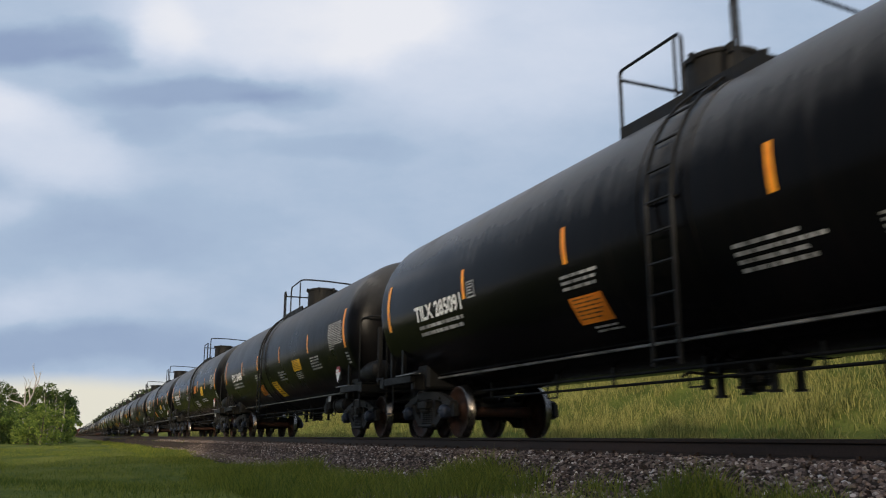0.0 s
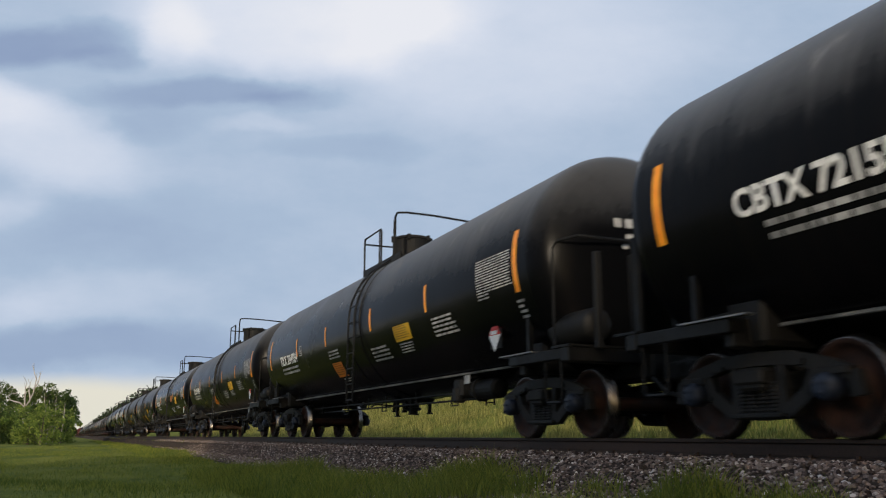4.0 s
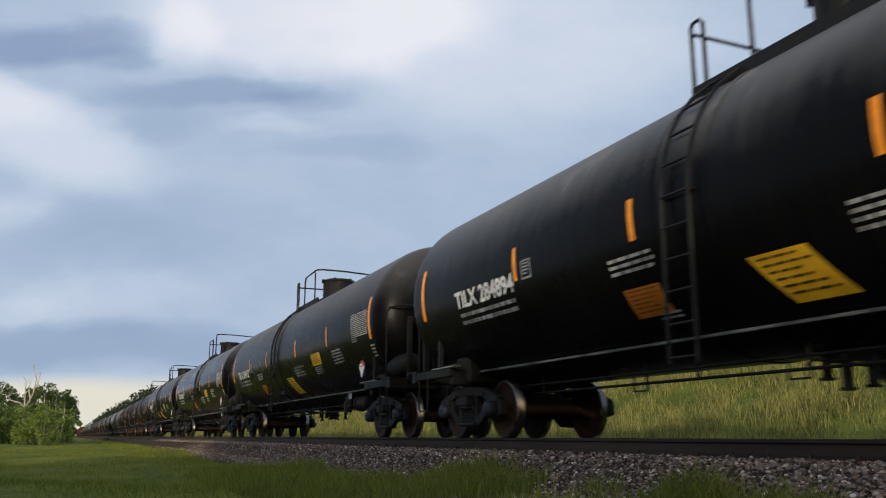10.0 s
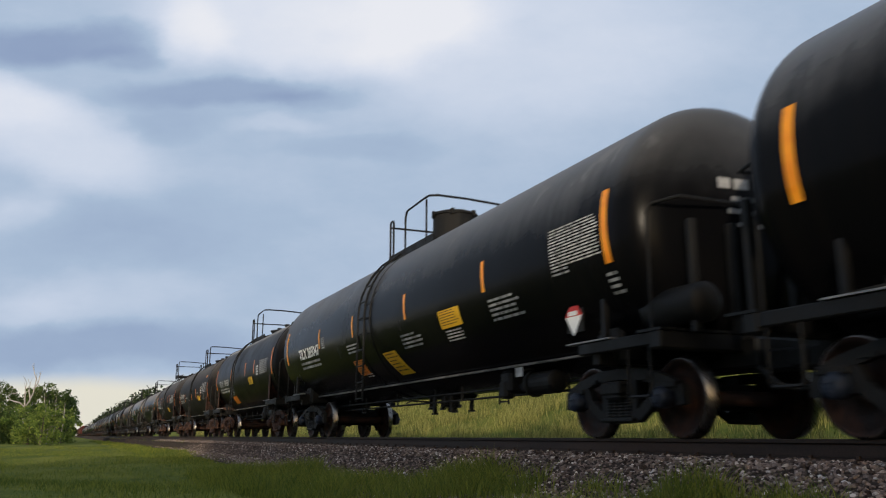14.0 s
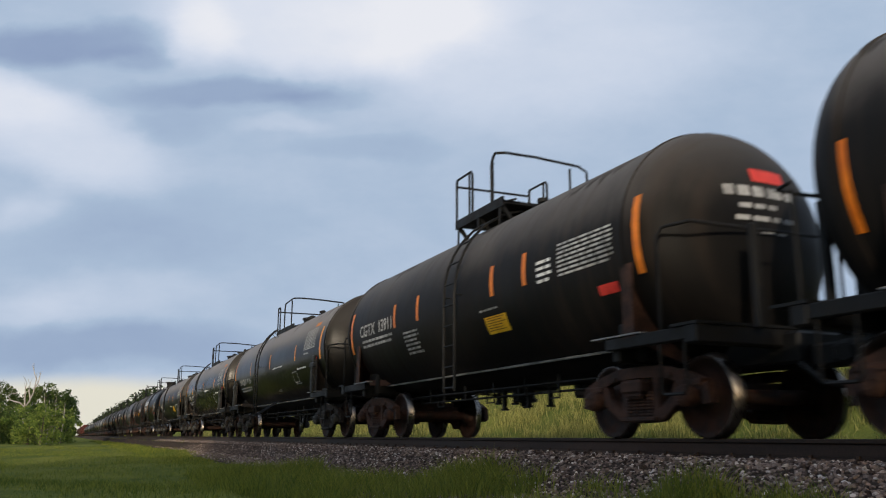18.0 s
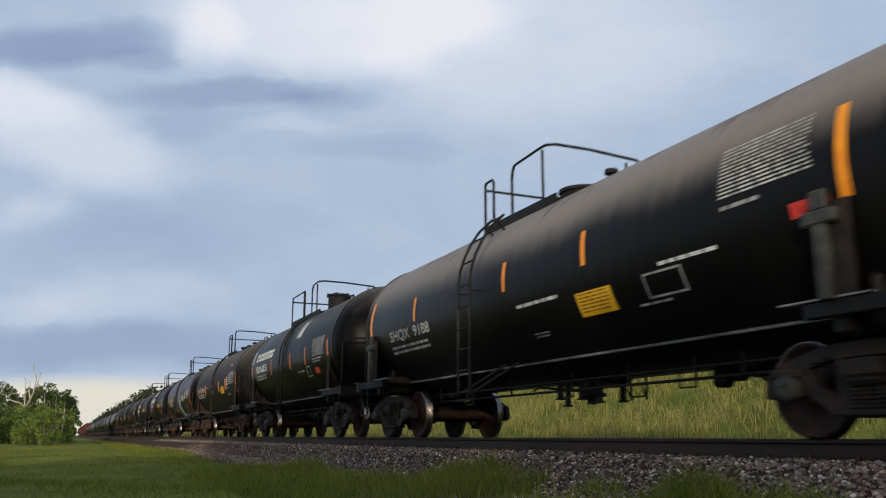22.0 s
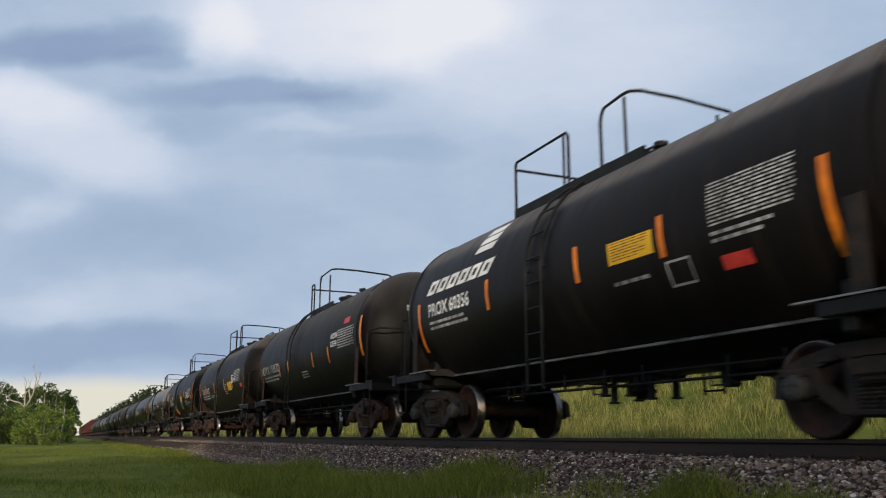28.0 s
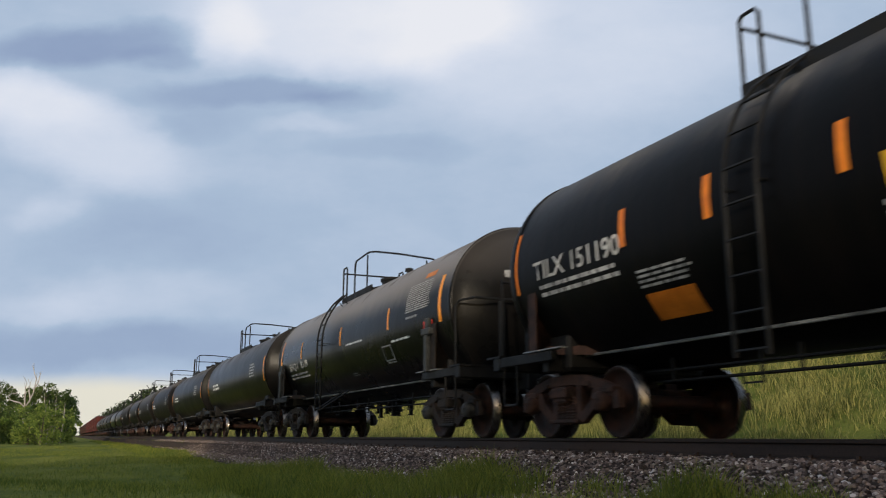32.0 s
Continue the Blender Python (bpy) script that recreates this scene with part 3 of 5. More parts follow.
KINDS = {
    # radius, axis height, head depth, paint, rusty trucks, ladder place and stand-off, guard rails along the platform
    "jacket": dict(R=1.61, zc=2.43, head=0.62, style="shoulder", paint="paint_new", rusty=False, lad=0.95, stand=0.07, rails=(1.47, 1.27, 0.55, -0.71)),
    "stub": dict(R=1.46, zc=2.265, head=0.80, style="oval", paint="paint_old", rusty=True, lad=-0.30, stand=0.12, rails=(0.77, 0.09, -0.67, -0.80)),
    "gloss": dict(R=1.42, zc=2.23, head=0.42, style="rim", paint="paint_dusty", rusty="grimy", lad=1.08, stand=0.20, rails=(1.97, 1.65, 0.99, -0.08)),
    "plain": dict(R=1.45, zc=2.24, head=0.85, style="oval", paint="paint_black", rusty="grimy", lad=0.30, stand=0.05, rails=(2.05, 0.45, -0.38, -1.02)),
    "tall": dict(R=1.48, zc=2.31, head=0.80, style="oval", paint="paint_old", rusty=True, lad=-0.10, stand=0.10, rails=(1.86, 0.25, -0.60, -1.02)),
}


def tank_car(kind, bars, hp, label, seed, paint=None, far=False, rusty=None, band=False, housing=None, turned=False, deck=False, trim=(0.0, 0.0)):
    """A tank car about its middle, y towards the rear of the train. bars: place of the end tapes; hp: half the coupled length."""
    k = dict(KINDS[kind])
    if turned:
        k["lad"], k["rails"] = (-0.55, (1.12, -0.10, -0.95, -1.10)) if kind == "jacket" else (0.95, (1.60, 1.32, 0.70, -0.40))
    if deck:
        k["rails"] = tuple(g + 0.36 for g in k["rails"])
    rng = random.Random(seed)
    R, zc, head, stand = k["R"], k["zc"], k["head"], k["stand"]
    paint = paint or k["paint"]
    rusty = k["rusty"] if rusty is None else rusty
    half = bars + (0.22 if kind in ("jacket", "gloss") else 0.34 if kind == "plain" else 0.10)
    half = min(half, hp - head - 0.22)
    front, rear = half - trim[0], half - trim[1]
    car = thing("tank_car", Matrix(), label, "tank car", "tank cars of the train")
    shell = Shell(R, zc)
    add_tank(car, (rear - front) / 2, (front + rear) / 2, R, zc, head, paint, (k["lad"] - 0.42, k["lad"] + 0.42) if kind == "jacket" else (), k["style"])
    sets = []
    setback = {"jacket": (1.96, 2.14), "stub": (2.12, 1.95), "tall": (2.12, 1.95), "gloss": (1.92, 1.80), "plain": (1.98, 1.82)}[kind]
    for e in (-1, 1):
        tu = hp - setback[0 if e < 0 else 1]
        b, w = bogie(car, e * tu, rusty)
        sets += w
        part("stub_sill", shared("stub_sill", lambda bm: box(bm, (0, 0, 0.93), (0.62, 2.7, 0.34), bevel=0.03), M["frame"]), None, car).location = (0, e * (hp - 1.75), 0)
        cr = part("cradle", shared("cradle%s" % kind, lambda bm: box(box(bm, (0, 0, 1.12), (2.3, 0.5, 0.5), bevel=0.05), (0, 0, 1.0), (2.72, 0.14, 0.30), bevel=0.02), M["frame"]), None, car)
        cr.location = (0, e * tu, 0)
        part("end_sill", shared("end_sill", lambda bm: box(box(bm, (0, 0, 1.04), (2.9, 0.20, 0.20), bevel=0.02), (0, 0.1, 1.15), (2.9, 0.42, 0.03)), M["frame"]), None, car).location = (0, e * (hp - 0.70), 0)
        c = part("coupler", shared("coupler", coupler_mesh, M["castblack"]), None, car)
        c.location, c.rotation_euler = (0, e * (hp - 0.06), 0), (0, 0, 0 if e > 0 else math.pi)
        for s in (-1, 1):
            g = part("side_sill", shared("side_sill%s" % rusty, lambda bm: box(bm, (0, 0, 1.06), (0.10, 1.55, 0.14), bevel=0.012), M["frame"]), None, car)
            g.location = (s * 1.38, e * (hp - 1.45), 0)
            if not far:
                g = part("sill_edge", shared("sill_edge", lambda bm: box(bm, (0, 0, 1.142), (0.12, 0.95, 0.018)), M["worn"]), None, car, "bright worn step edge")
                g.location = (s * 1.39, e * (hp - 2.0), 0)
                g = part("stirrup", shared("stirrup", stirrup_mesh, M["frame"]), None, car)
                g.location = (s * 1.40, e * (hp - 1.05), 0)
    for s in (-1, 1):
        q = shell.at(0, 1.10, 0.035, s)
        bm = tube(bmesh.new(), [(q.x, -hp + 1.9, q.z), (q.x, hp - 1.9, q.z)], 0.02, 6)
        part("side_pipe", bm, M["worn"], car, "thin bright pipe along the lower side")
    # top platform, guard rails and fittings
    g0, g1, h0, h1 = k["rails"]
    p0, p1 = g0 + 0.03, h1 - 0.30
    w = 0.86 if kind == "jacket" else 0.78
    top = zc + R
    pz = top + 0.12 if deck else zc + math.sqrt(R * R - w * w) + 0.03
    bm = bmesh.new()
    for s in (-1, 1):
        box(bm, (s * (w - 0.16), (p0 + p1) / 2, pz + 0.03), (0.34, p0 - p1, 0.04))
        for i in range(int((p0 - p1) / 0.3)):
            y = p1 + 0.1 + i * 0.3
            beam(bm, (s * w, y, pz + 0.02), (s * (w - 0.3), y, pz + 0.12), 0.03, 0.03)
    box(bm, (0, p0 - 0.2, pz + 0.03), (2 * w, 0.4, 0.04))
    for x in (-w, w):
        box(bm, (x, (p0 + p1) / 2, pz + 0.03), (0.035, p0 - p1, 0.16))
        for y in (p0 - 0.12, (p0 + p1) / 2, p1 + 0.12):
            beam(bm, (x, y, pz), (x * 1.02, y, zc + math.sqrt(R * R - w * w * 1.04) - 0.02), 0.05, 0.02)
    if deck:
        box(bm, (0, (p0 + p1) / 2, pz + 0.02), (2 * w, p0 - p1, 0.05))
        for y in (p0 - 0.1, (p0 + p1) / 2, p1 + 0.1):
            for s in (-1, 1):
                beam(bm, (s * w, y, pz), (s * w * 0.75, y, zc + math.sqrt(R * R - (w * 0.75) ** 2)), 0.06, 0.06)
    part("platform", bm, M["frame"], car)
    gh = 0.90
    for s in (-1, 1):
        x = s * w
        rail_loop(car, [(x, g0, pz), (x, g0, pz + gh - 0.05), (x, g0 - 0.04, pz + gh), (x, g1 + 0.06, pz + gh), (x, g1, pz + gh - 0.07), (x, g1, pz)], 0.024)
        if g0 - g1 > 0.6:
            rail_loop(car, [(x, g1 + 0.13, pz), (x, g1 + 0.13, pz + gh)], 0.02, "rail_post")
        rail_loop(car, [(x, h1 + 0.08, pz), (x, h1 + 0.08, pz + gh)], 0.022, "rail_post")
    rail_loop(car, [(-w, g0, pz + gh - 0.12), (w, g0, pz + gh - 0.12)])
    x, far_x, hz = -w, w + 0.35, pz + gh + (0.13 if turned else 0.05)
    rail_loop(car, [(x, h0, pz), (x, h0, hz - 0.22), (x, h0 - 0.03, hz - 0.11), (x, h0 - 0.10, hz - 0.03), (x, min(h0 - 0.16, h1 + 0.14), hz), (x * 0.95, h1 + 0.02, hz + 0.02), (x * 0.75, h1 - 0.04, hz + 0.03), (0, h1 - 0.06, hz + 0.02),
                    (far_x - 0.25, h1 - 0.05, hz - 0.03), (far_x - 0.06, h1 - 0.02, hz - 0.10), (far_x, h1 + 0.05, hz - 0.3), (far_x, h1 + 0.05, pz - 0.3)], 0.024, "guard_hoop")
    if housing is None:
        housing = kind == "jacket"
    if housing:
        def drum(bm):
            rr, hh = (0.46, 0.55) if kind == "jacket" else (0.32, 0.46)
            lathe(bm, [(rr + 0.08, 0), (rr + 0.08, 0.05), (rr, 0.06), (rr, hh), (rr + 0.03, hh + 0.01), (rr + 0.03, hh + 0.06), (rr - 0.05, hh + 0.09), (0.01, hh + 0.10)], 28)
            for i in range(6):
                a = i * math.pi / 3
                box(bm, ((rr + 0.02) * math.cos(a), (rr + 0.02) * math.sin(a), hh + 0.03), (0.07, 0.07, 0.12))
            return bm
        d = part("valve_housing", shared("drum%s" % kind, drum, M["castblack"], False), None, car)
        d.location = (0, (0.16 if turned else -0.12) if kind == "jacket" else -0.55, top - 0.05)
    else:
        m = part("manway", shared("manway", lambda bm: lathe(bm, [(0.34, -0.05), (0.34, 0.12), (0.38, 0.13), (0.38, 0.18), (0.2, 0.22), (0.01, 0.23)], 20), M["castblack"]), None, car)
        m.location = (0, 0.1, top - 0.02)
        for y in (-0.55, 0.7):
            q = part("relief_valve", shared("relief_valve", valve_mesh, M["castblack"]), None, car)
            q.location = (0.1, y, top - 0.03)
    if not far:
        for s in (-1, 1):
            ladder(car, shell, k["lad"], 0.62 if kind in ("gloss", "plain") else 0.72, pz - (0.10 if kind == "gloss" else 0.02), stand, M["frame"], s)
        crossover_rail(car, hp, front, rear, R, zc, kind == "jacket", head)
        if kind == "gloss":
            for s in (-1, 1):
                for du in (-0.21, 0.21):
                    part("ladder_brace", beam(bmesh.new(), (s * 1.02, k["lad"] + du - 0.45, 1.10), (s * (R + stand), k["lad"] + du, 0.64), 0.04, 0.02), M["frame"], car)
        part("bottom_outlet", shared("outlet", outlet_mesh, M["frame"]), None, car)
        part("brake_rigging", hopper_pipe(bmesh.new(), -tu + 1.1, tu - 1.1, rng), M["frame"], car)
        if kind == "jacket":
            a = part("air_reservoir", shared("reservoir", lambda bm: cylinder_y(bm, 0.22, 0.42), M["frame"], True), None, car)
            a.location = (-1.05, -half - 0.38, 1.42)
        v = part("brake_gear", shared("brake_gear", brake_gear_mesh, M["frame"]), None, car)
        v.location = (-0.15 if kind in ("jacket", "tall") else 0.75, -tu + 2.15, 0)
        if kind == "jacket":
            v = part("brake_plate", shared("brake_plate", lambda bm: box(bm, (0, 0, 0), (0.012, 0.22, 0.14)), M["grey"]), None, car, "small pale plate on the brake gear")
            v.location = (-1.02, -tu + 2.35, 0.96)
            part("plate_bracket", shared("plate_bracket", lambda bm: beam(bm, (-0.55, 0, 1.06), (-1.01, 0, 0.98), 0.05, 0.03), M["frame"]), None, car).location = (0, -tu + 2.35, 0)
        head_lettering(car, front, zc, R, head, rng, kind != "jacket", k["style"])
        for e in (-1, 1):
            for s in (-1, 1):
                bm = bmesh.new()
                if kind == "jacket":
                    beam(bm, (s * 1.36, 0, 1.1), (s * 1.36, 0, 2.6), 0.07, 0.07)
                    beam(bm, (s * 1.36, 0, 1.15), (s * 0.9, e * -0.9, 1.30), 0.05, 0.03)
                else:
                    web = [(1.41, 1.10), (1.41, 1.95)]
                    for a in range(-13, -64, -10):
                        web.append((R * math.cos(radians(a)) - 0.004, zc + R * math.sin(radians(a)) - 0.004))
                    web += [(0.42, 0.80), (0.75, 0.86)]
                    bm.faces.new([bm.verts.new((s * x, 0, z)) for x, z in web])
                    bmesh.ops.solidify(bm, geom=bm.faces[:], thickness=0.03)
                    beam(bm, (s * 1.42, 0, 1.10), (s * 1.42, 0, 1.95), 0.20, 0.025, (1, 0, 0))
                    beam(bm, (s * 1.30, 0.16 * -e, 1.15), (s * 0.75, -e * 0.8, 1.12), 0.12, 0.04)
                    if kind == "gloss":
                        post = box(box(box(bmesh.new(), (s * 1.47, 0.16, 1.44), (0.09, 0.13, 0.64), bevel=0.015), (s * 1.45, 0.16, 1.82), (0.14, 0.36, 0.13), bevel=0.02), (s * 1.44, 0.18, 1.98), (0.08, 0.17, 0.18), bevel=0.015)
                        part("jacking_post", post, M["postgrey"], car, "dull grey jacking post").location = (0, e * (hp - 1.75), 0)
                g = part("sill_gusset", bm, M["darkcast"] if rusty == "grimy" else M["rustframe"] if rusty else M["frame"], car)
                g.location = (0, e * (hp - 1.72 if kind == "jacket" else hp - 1.75), 0)
    if band:
        bm = bmesh.new()
        lathe(bm, [(R + 0.014, -1.02), (R + 0.014, 0.42)], 72, "y", (0, 0, zc))
        part("shell_band", bm, M["band"], car, "pale grey painted band round the tank", True)
    return car, sets, shell, rng


def stripe(car, shell, u, z0, z1, w=0.10, tape="stripe"):
    part("reflective_stripe", shell.patch(bmesh.new(), u - w / 2, u + w / 2, z0, z1), M[tape], car, "amber reflective tape" if tape == "stripe" else "aged orange reflective tape")


def panel(car, shell, mat, u0, u1, z1, z0, rows=0, skew=0.0, rng=None):
    q = part("notice_panel", shell.patch(bmesh.new(), u0, u1, z0, z1, skew=skew), M["pale" if mat == "band" else mat], car, {"yellow": "yellow notice panel", "orange": "orange notice panel", "red": "red label", "band": "pale grey panel"}.get(mat, ""))
    if rows:
        bm = bmesh.new()
        rows += 3
        p = (z1 - z0) / (rows + 1)
        lines_rng = random.Random(rows * 31 + int(abs(u0) * 100))
        for i in range(rows):
            z = z1 - p * (i + 0.85)
            k = skew * (z - z0) / (z1 - z0)
            end = u1 + 0.06 + (u0 - u1) * 0.25 * lines_rng.random() ** 2
            u = u0 - 0.06
            while u > end + 0.03:
                w = min(u - end, lines_rng.uniform(0.06, 0.2))
                shell.patch(bm, u + k, u - w + k, z, z + p * 0.34, 0.009, n=1)
                u -= w + 0.025
        tagged(part("notice_print", bm, M["print"], q), kind="stuff")


def stencil(car, shell, rng, u0, u1, z1, z0, n, mat="grey", ragged=0.3):
    tagged(part("stencil", shell.rows(bmesh.new(), u0, u1, z1, z0, n, rng, ragged), M[mat], car), kind="stuff")


def frame_mark(car, shell, u0, u1, z1, z0):
    bm = bmesh.new()
    t = 0.024
    for a, b, lo, hi in ((u0, u1, z1 - t, z1), (u0, u1, z0, z0 + t), (u0, u0 - t, z0, z1), (u1 + t, u1, z0, z1)):
        shell.patch(bm, a, b, lo, hi, n=3)
    part("stencil_frame", bm, M["grey"], car)


def placard(car, shell, u, z):
    """Diamond hazard placard, red above and white below, in its holder."""
    h, x = 0.19, shell.at(u, z, 0.10).x
    for name, sign, mat, text in (("placard_upper", 1, "red", "upper red half of a hazard placard"), ("placard_lower", -1, "white", "lower white half of a hazard placard")):
        bm = bmesh.new()
        bm.faces.new([bm.verts.new(p) for p in ((x, u + h, z), (x, u, z + sign * h * 1.35), (x, u - h, z))])
        bmesh.ops.solidify(bm, geom=bm.faces[:], thickness=0.008)
        part(name, bm, M[mat], car, text)
    part("placard_panel", box(bmesh.new(), (x - 0.014, u, z + 0.035), (0.006, 0.20, 0.055)), M["white"], car, "white panel across the placard")
    part("placard_holder", box(bmesh.new(), (x + 0.03, u, z), (0.02, 0.36, 0.40)), M["frame"], car)


def mark(car, shell, words, u, z, height, length, mat="white", bold=0.03):
    part("reporting_mark", wrapped_text(shell, words, u, z, height, length, bold), M[mat], car, "white stencilled reporting mark" if mat == "white" else "dulled white stencilled reporting mark")


def dress_jacket(car, shell, rng, words, yellow_low, variant, late=False, shift=0.0):
    b = 7.86
    for e in (-1, 1):
        stripe(car, shell, e * b, 1.98, 2.86, 0.13)
    shell.du = shift
    far_back = shift > 0.3
    for u in (4.50, 1.80, -1.94, -5.04) if far_back else (4.50, 1.80, -1.38, -4.66) if yellow_low else (4.45, 1.13, -2.65, -4.97) if variant else (4.45, 1.45, -2.02, -4.58) if late else (4.45 - shift, 1.76, -1.60, -4.58) if shift else (4.58, 1.76, -1.60, -4.58):
        stripe(car, shell, u, 2.13, 2.60)
    shell.du = shift if far_back else 0.0
    mark(car, shell, words, 6.76 if variant else 6.52, 2.13, 0.27, 1.95)
    stencil(car, shell, rng, 6.45, 4.60, 1.92, 1.70, 2, "grey", 0.05)
    frame_mark(car, shell, 4.32, 4.06, 2.38, 2.12)
    stencil(car, shell, rng, 4.27, 4.11, 2.34, 2.16, 4, "grey", 0.1)
    shell.du = -0.22 if far_back else shift
    stencil(car, shell, rng, *((3.95, 3.0) if far_back else (2.34, 1.42) if yellow_low else (1.65, 0.65)), 2.00, 1.78, 3)
    if variant:
        panel(car, shell, "orange", -1.41, -2.15, 2.40, 2.07, 3)
        panel(car, shell, "yellow", -3.52, -4.29, 2.26, 1.87, 6)
        stencil(car, shell, rng, -3.56, -5.2, 1.72, 1.56, 2, ragged=0.3)
        stencil(car, shell, rng, -1.15, -2.6, 1.70, 1.42, 4, ragged=0.4)
    else:
        panel(car, shell, "orange", *((3.88, 3.22) if far_back else (2.26, 1.62) if yellow_low else (1.62, 0.90)), *((1.65, 1.34) if yellow_low else (1.72, 1.40)), 3)
        stencil(car, shell, rng, *((1.9, 1.4) if yellow_low else (1.4, 0.85)), 1.36, 1.27, 2)
        panel(car, shell, "yellow", *((-3.20, -4.04) if late else (-2.86, -3.70)), 2.07, 1.78, 3)
        stencil(car, shell, rng, -2.95, -3.65, 1.74, 1.55, 4, ragged=0.15)
    if yellow_low:
        panel(car, shell, "yellow", 0.05, -0.65, 1.66, 1.22, 3, skew=0.25)
    if not variant:
        stencil(car, shell, rng, *((-0.95, -1.95, 1.88, 1.60) if yellow_low else (-1.35, -2.5, 1.80, 1.50)), 4, ragged=0.4)
    if not variant:
        stencil(car, shell, rng, -4.72, -5.70, 2.00, 1.66, 5, ragged=0.3)
    shell.du = 0.0
    stencil(car, shell, rng, -6.62, -7.75, 2.62, 2.10, 13, "oldwhite", 0.06)
    stencil(car, shell, rng, -6.62, -7.10, 2.10, 2.00, 2)
    stencil(car, shell, rng, -7.75, -8.0, 1.88, 1.60, 4)
    placard(car, shell, -6.82, 1.50)


def dress_gloss(car, shell, rng, words, yellow, first=3.68, last=6.0):
    for e in (-1, 1):
        stripe(car, shell, -5.92 if e < 0 else last, 1.95, 2.78, 0.12)
    for u in (first, 0.13, -2.0) if yellow else (first, 0.0, -3.30):
        stripe(car, shell, u, 2.10, 2.54, 0.09)
    mark(car, shell, words.replace(" ", "  "), 5.02, 1.92, 0.23, 1.98, "oldwhite", 0.015)
    stencil(car, shell, rng, 5.05, 3.1, 1.74, 1.56, 2, "grey", 0.1)
    k = -0.17 if yellow else 0.0
    stencil(car, shell, rng, -4.28 + k, -5.45 + k, 2.82, 2.28, 13, "oldwhite", 0.04)
    stencil(car, shell, rng, -4.3 + k, -5.0 + k, 2.22, 2.14, 1)
    if not yellow:
        panel(car, shell, "orange", -4.9, -5.4, 2.98, 2.88)
    panel(car, shell, "red", -5.15 + k, -5.58 + k, 2.04, 1.90)
    if yellow:
        frame_mark(car, shell, -3.08, -3.74, 1.80, 1.53)
        stencil(car, shell, rng, -0.17, -1.27, 1.85, 1.76, 1, "white", 0.02)
    else:
        frame_mark(car, shell, -2.78, -3.30, 1.82, 1.52)
        stencil(car, shell, rng, -0.45, -1.70, 2.09, 2.01, 1, "white", 0.02)
    stencil(car, shell, rng, -2.85, -3.45, 1.50, 1.45, 1)
    stencil(car, shell, rng, -3.40, -4.40, 1.88, 1.80, 1, "white", 0.02)
    stencil(car, shell, rng, -0.35, -0.78, 1.44, 1.36, 2)
    if yellow:
        panel(car, shell, "yellow", -1.68, -2.45, 1.79, 1.50, 3)


def dress_plain(car, shell, rng, words, variant):
    """Maker's wordmark as plain slanted frames, mark below it."""
    for e, hi in ((-1, 2.36), (1, 2.36)):
        stripe(car, shell, e * 4.56 + (0.24 if variant == 1 and e > 0 else 0.0), 1.50, hi, 0.11, "oldtape")
    for u in (1.82, -0.68, -2.36):
        stripe(car, shell, u, 1.90, 2.36, 0.10, "oldtape")
    part("wordmark", slant_blocks(shell, bmesh.new(), 4.24, 1.72, 2.46, 2.70, 6, 0.16), M["white"], car, "white slanted wordmark shapes")
    if variant == 0:
        bm = bmesh.new()
        for i in range(3):
            shell.patch(bm, 2.55 - i * 0.02, 1.9, 2.90 + i * 0.15, 3.02 + i * 0.15, n=2, skew=-0.06)
        part("logo", bm, M["white"], car, "white striped logo")
        panel(car, shell, "yellow", -1.38, -2.22, 2.24, 1.98, 4)
    else:
        part("logo", shell.patch(bmesh.new(), 4.95, 4.60, 2.42, 2.84, skew=-0.1), M["pale"], car, "pale block logo")
        panel(car, shell, "band", -1.0, -1.55, 3.20, 2.74, 0, -0.1)
    mark(car, shell, words, 4.10, 2.18, 0.23, 1.66, "white", 0.018)
    stencil(car, shell, rng, 4.1, 2.5, 1.98, 1.80, 2, "grey", 0.15)
    stencil(car, shell, rng, -1.40, -2.25, 1.78, 1.70, 1)
    frame_mark(car, shell, -2.36, -2.75, 1.85, 1.58)
    stencil(car, shell, rng, -3.12, -4.26, 2.50, 2.04, 12, "grey", 0.04)
    stencil(car, shell, rng, -3.12, -4.0, 2.00, 1.86, 2)
    panel(car, shell, "red", -3.18, -3.58, 1.76, 1.62)


def dress_stub(car, shell, rng, words, b, spots, mark_u, mark_len, extra, zs=(1.85, 2.30), ends=(1.64, 2.42), mark_z=2.14, tape=0.11, back=0.0):
    for e in (-1, 1):
        stripe(car, shell, e * (b - 0.12) + (back if e > 0 else 0.0), *ends, 0.13, "oldtape")
    for u in spots:
        stripe(car, shell, u, *zs, tape, "oldtape")
    mark(car, shell, words, mark_u, mark_z, 0.25, mark_len, "oldwhite", 0.012)
    stencil(car, shell, rng, mark_u - 0.1, mark_u - mark_len, mark_z - 0.20, mark_z - 0.40, 2, "grey", 0.1)
    stencil(car, shell, rng, -3.5, -4.75, 2.48, 2.02, 8, ragged=0.05)
    if words[:2] != "ND":
        stencil(car, shell, rng, -2.95, -3.35, 2.34, 2.0, 4, "white", 0.1)
    for item in extra:
        if item[0] == "rows":
            stencil(car, shell, rng, *item[1:])
        elif item[0] == "frame":
            frame_mark(car, shell, *item[1:])
        else:
            panel(car, shell, *item)


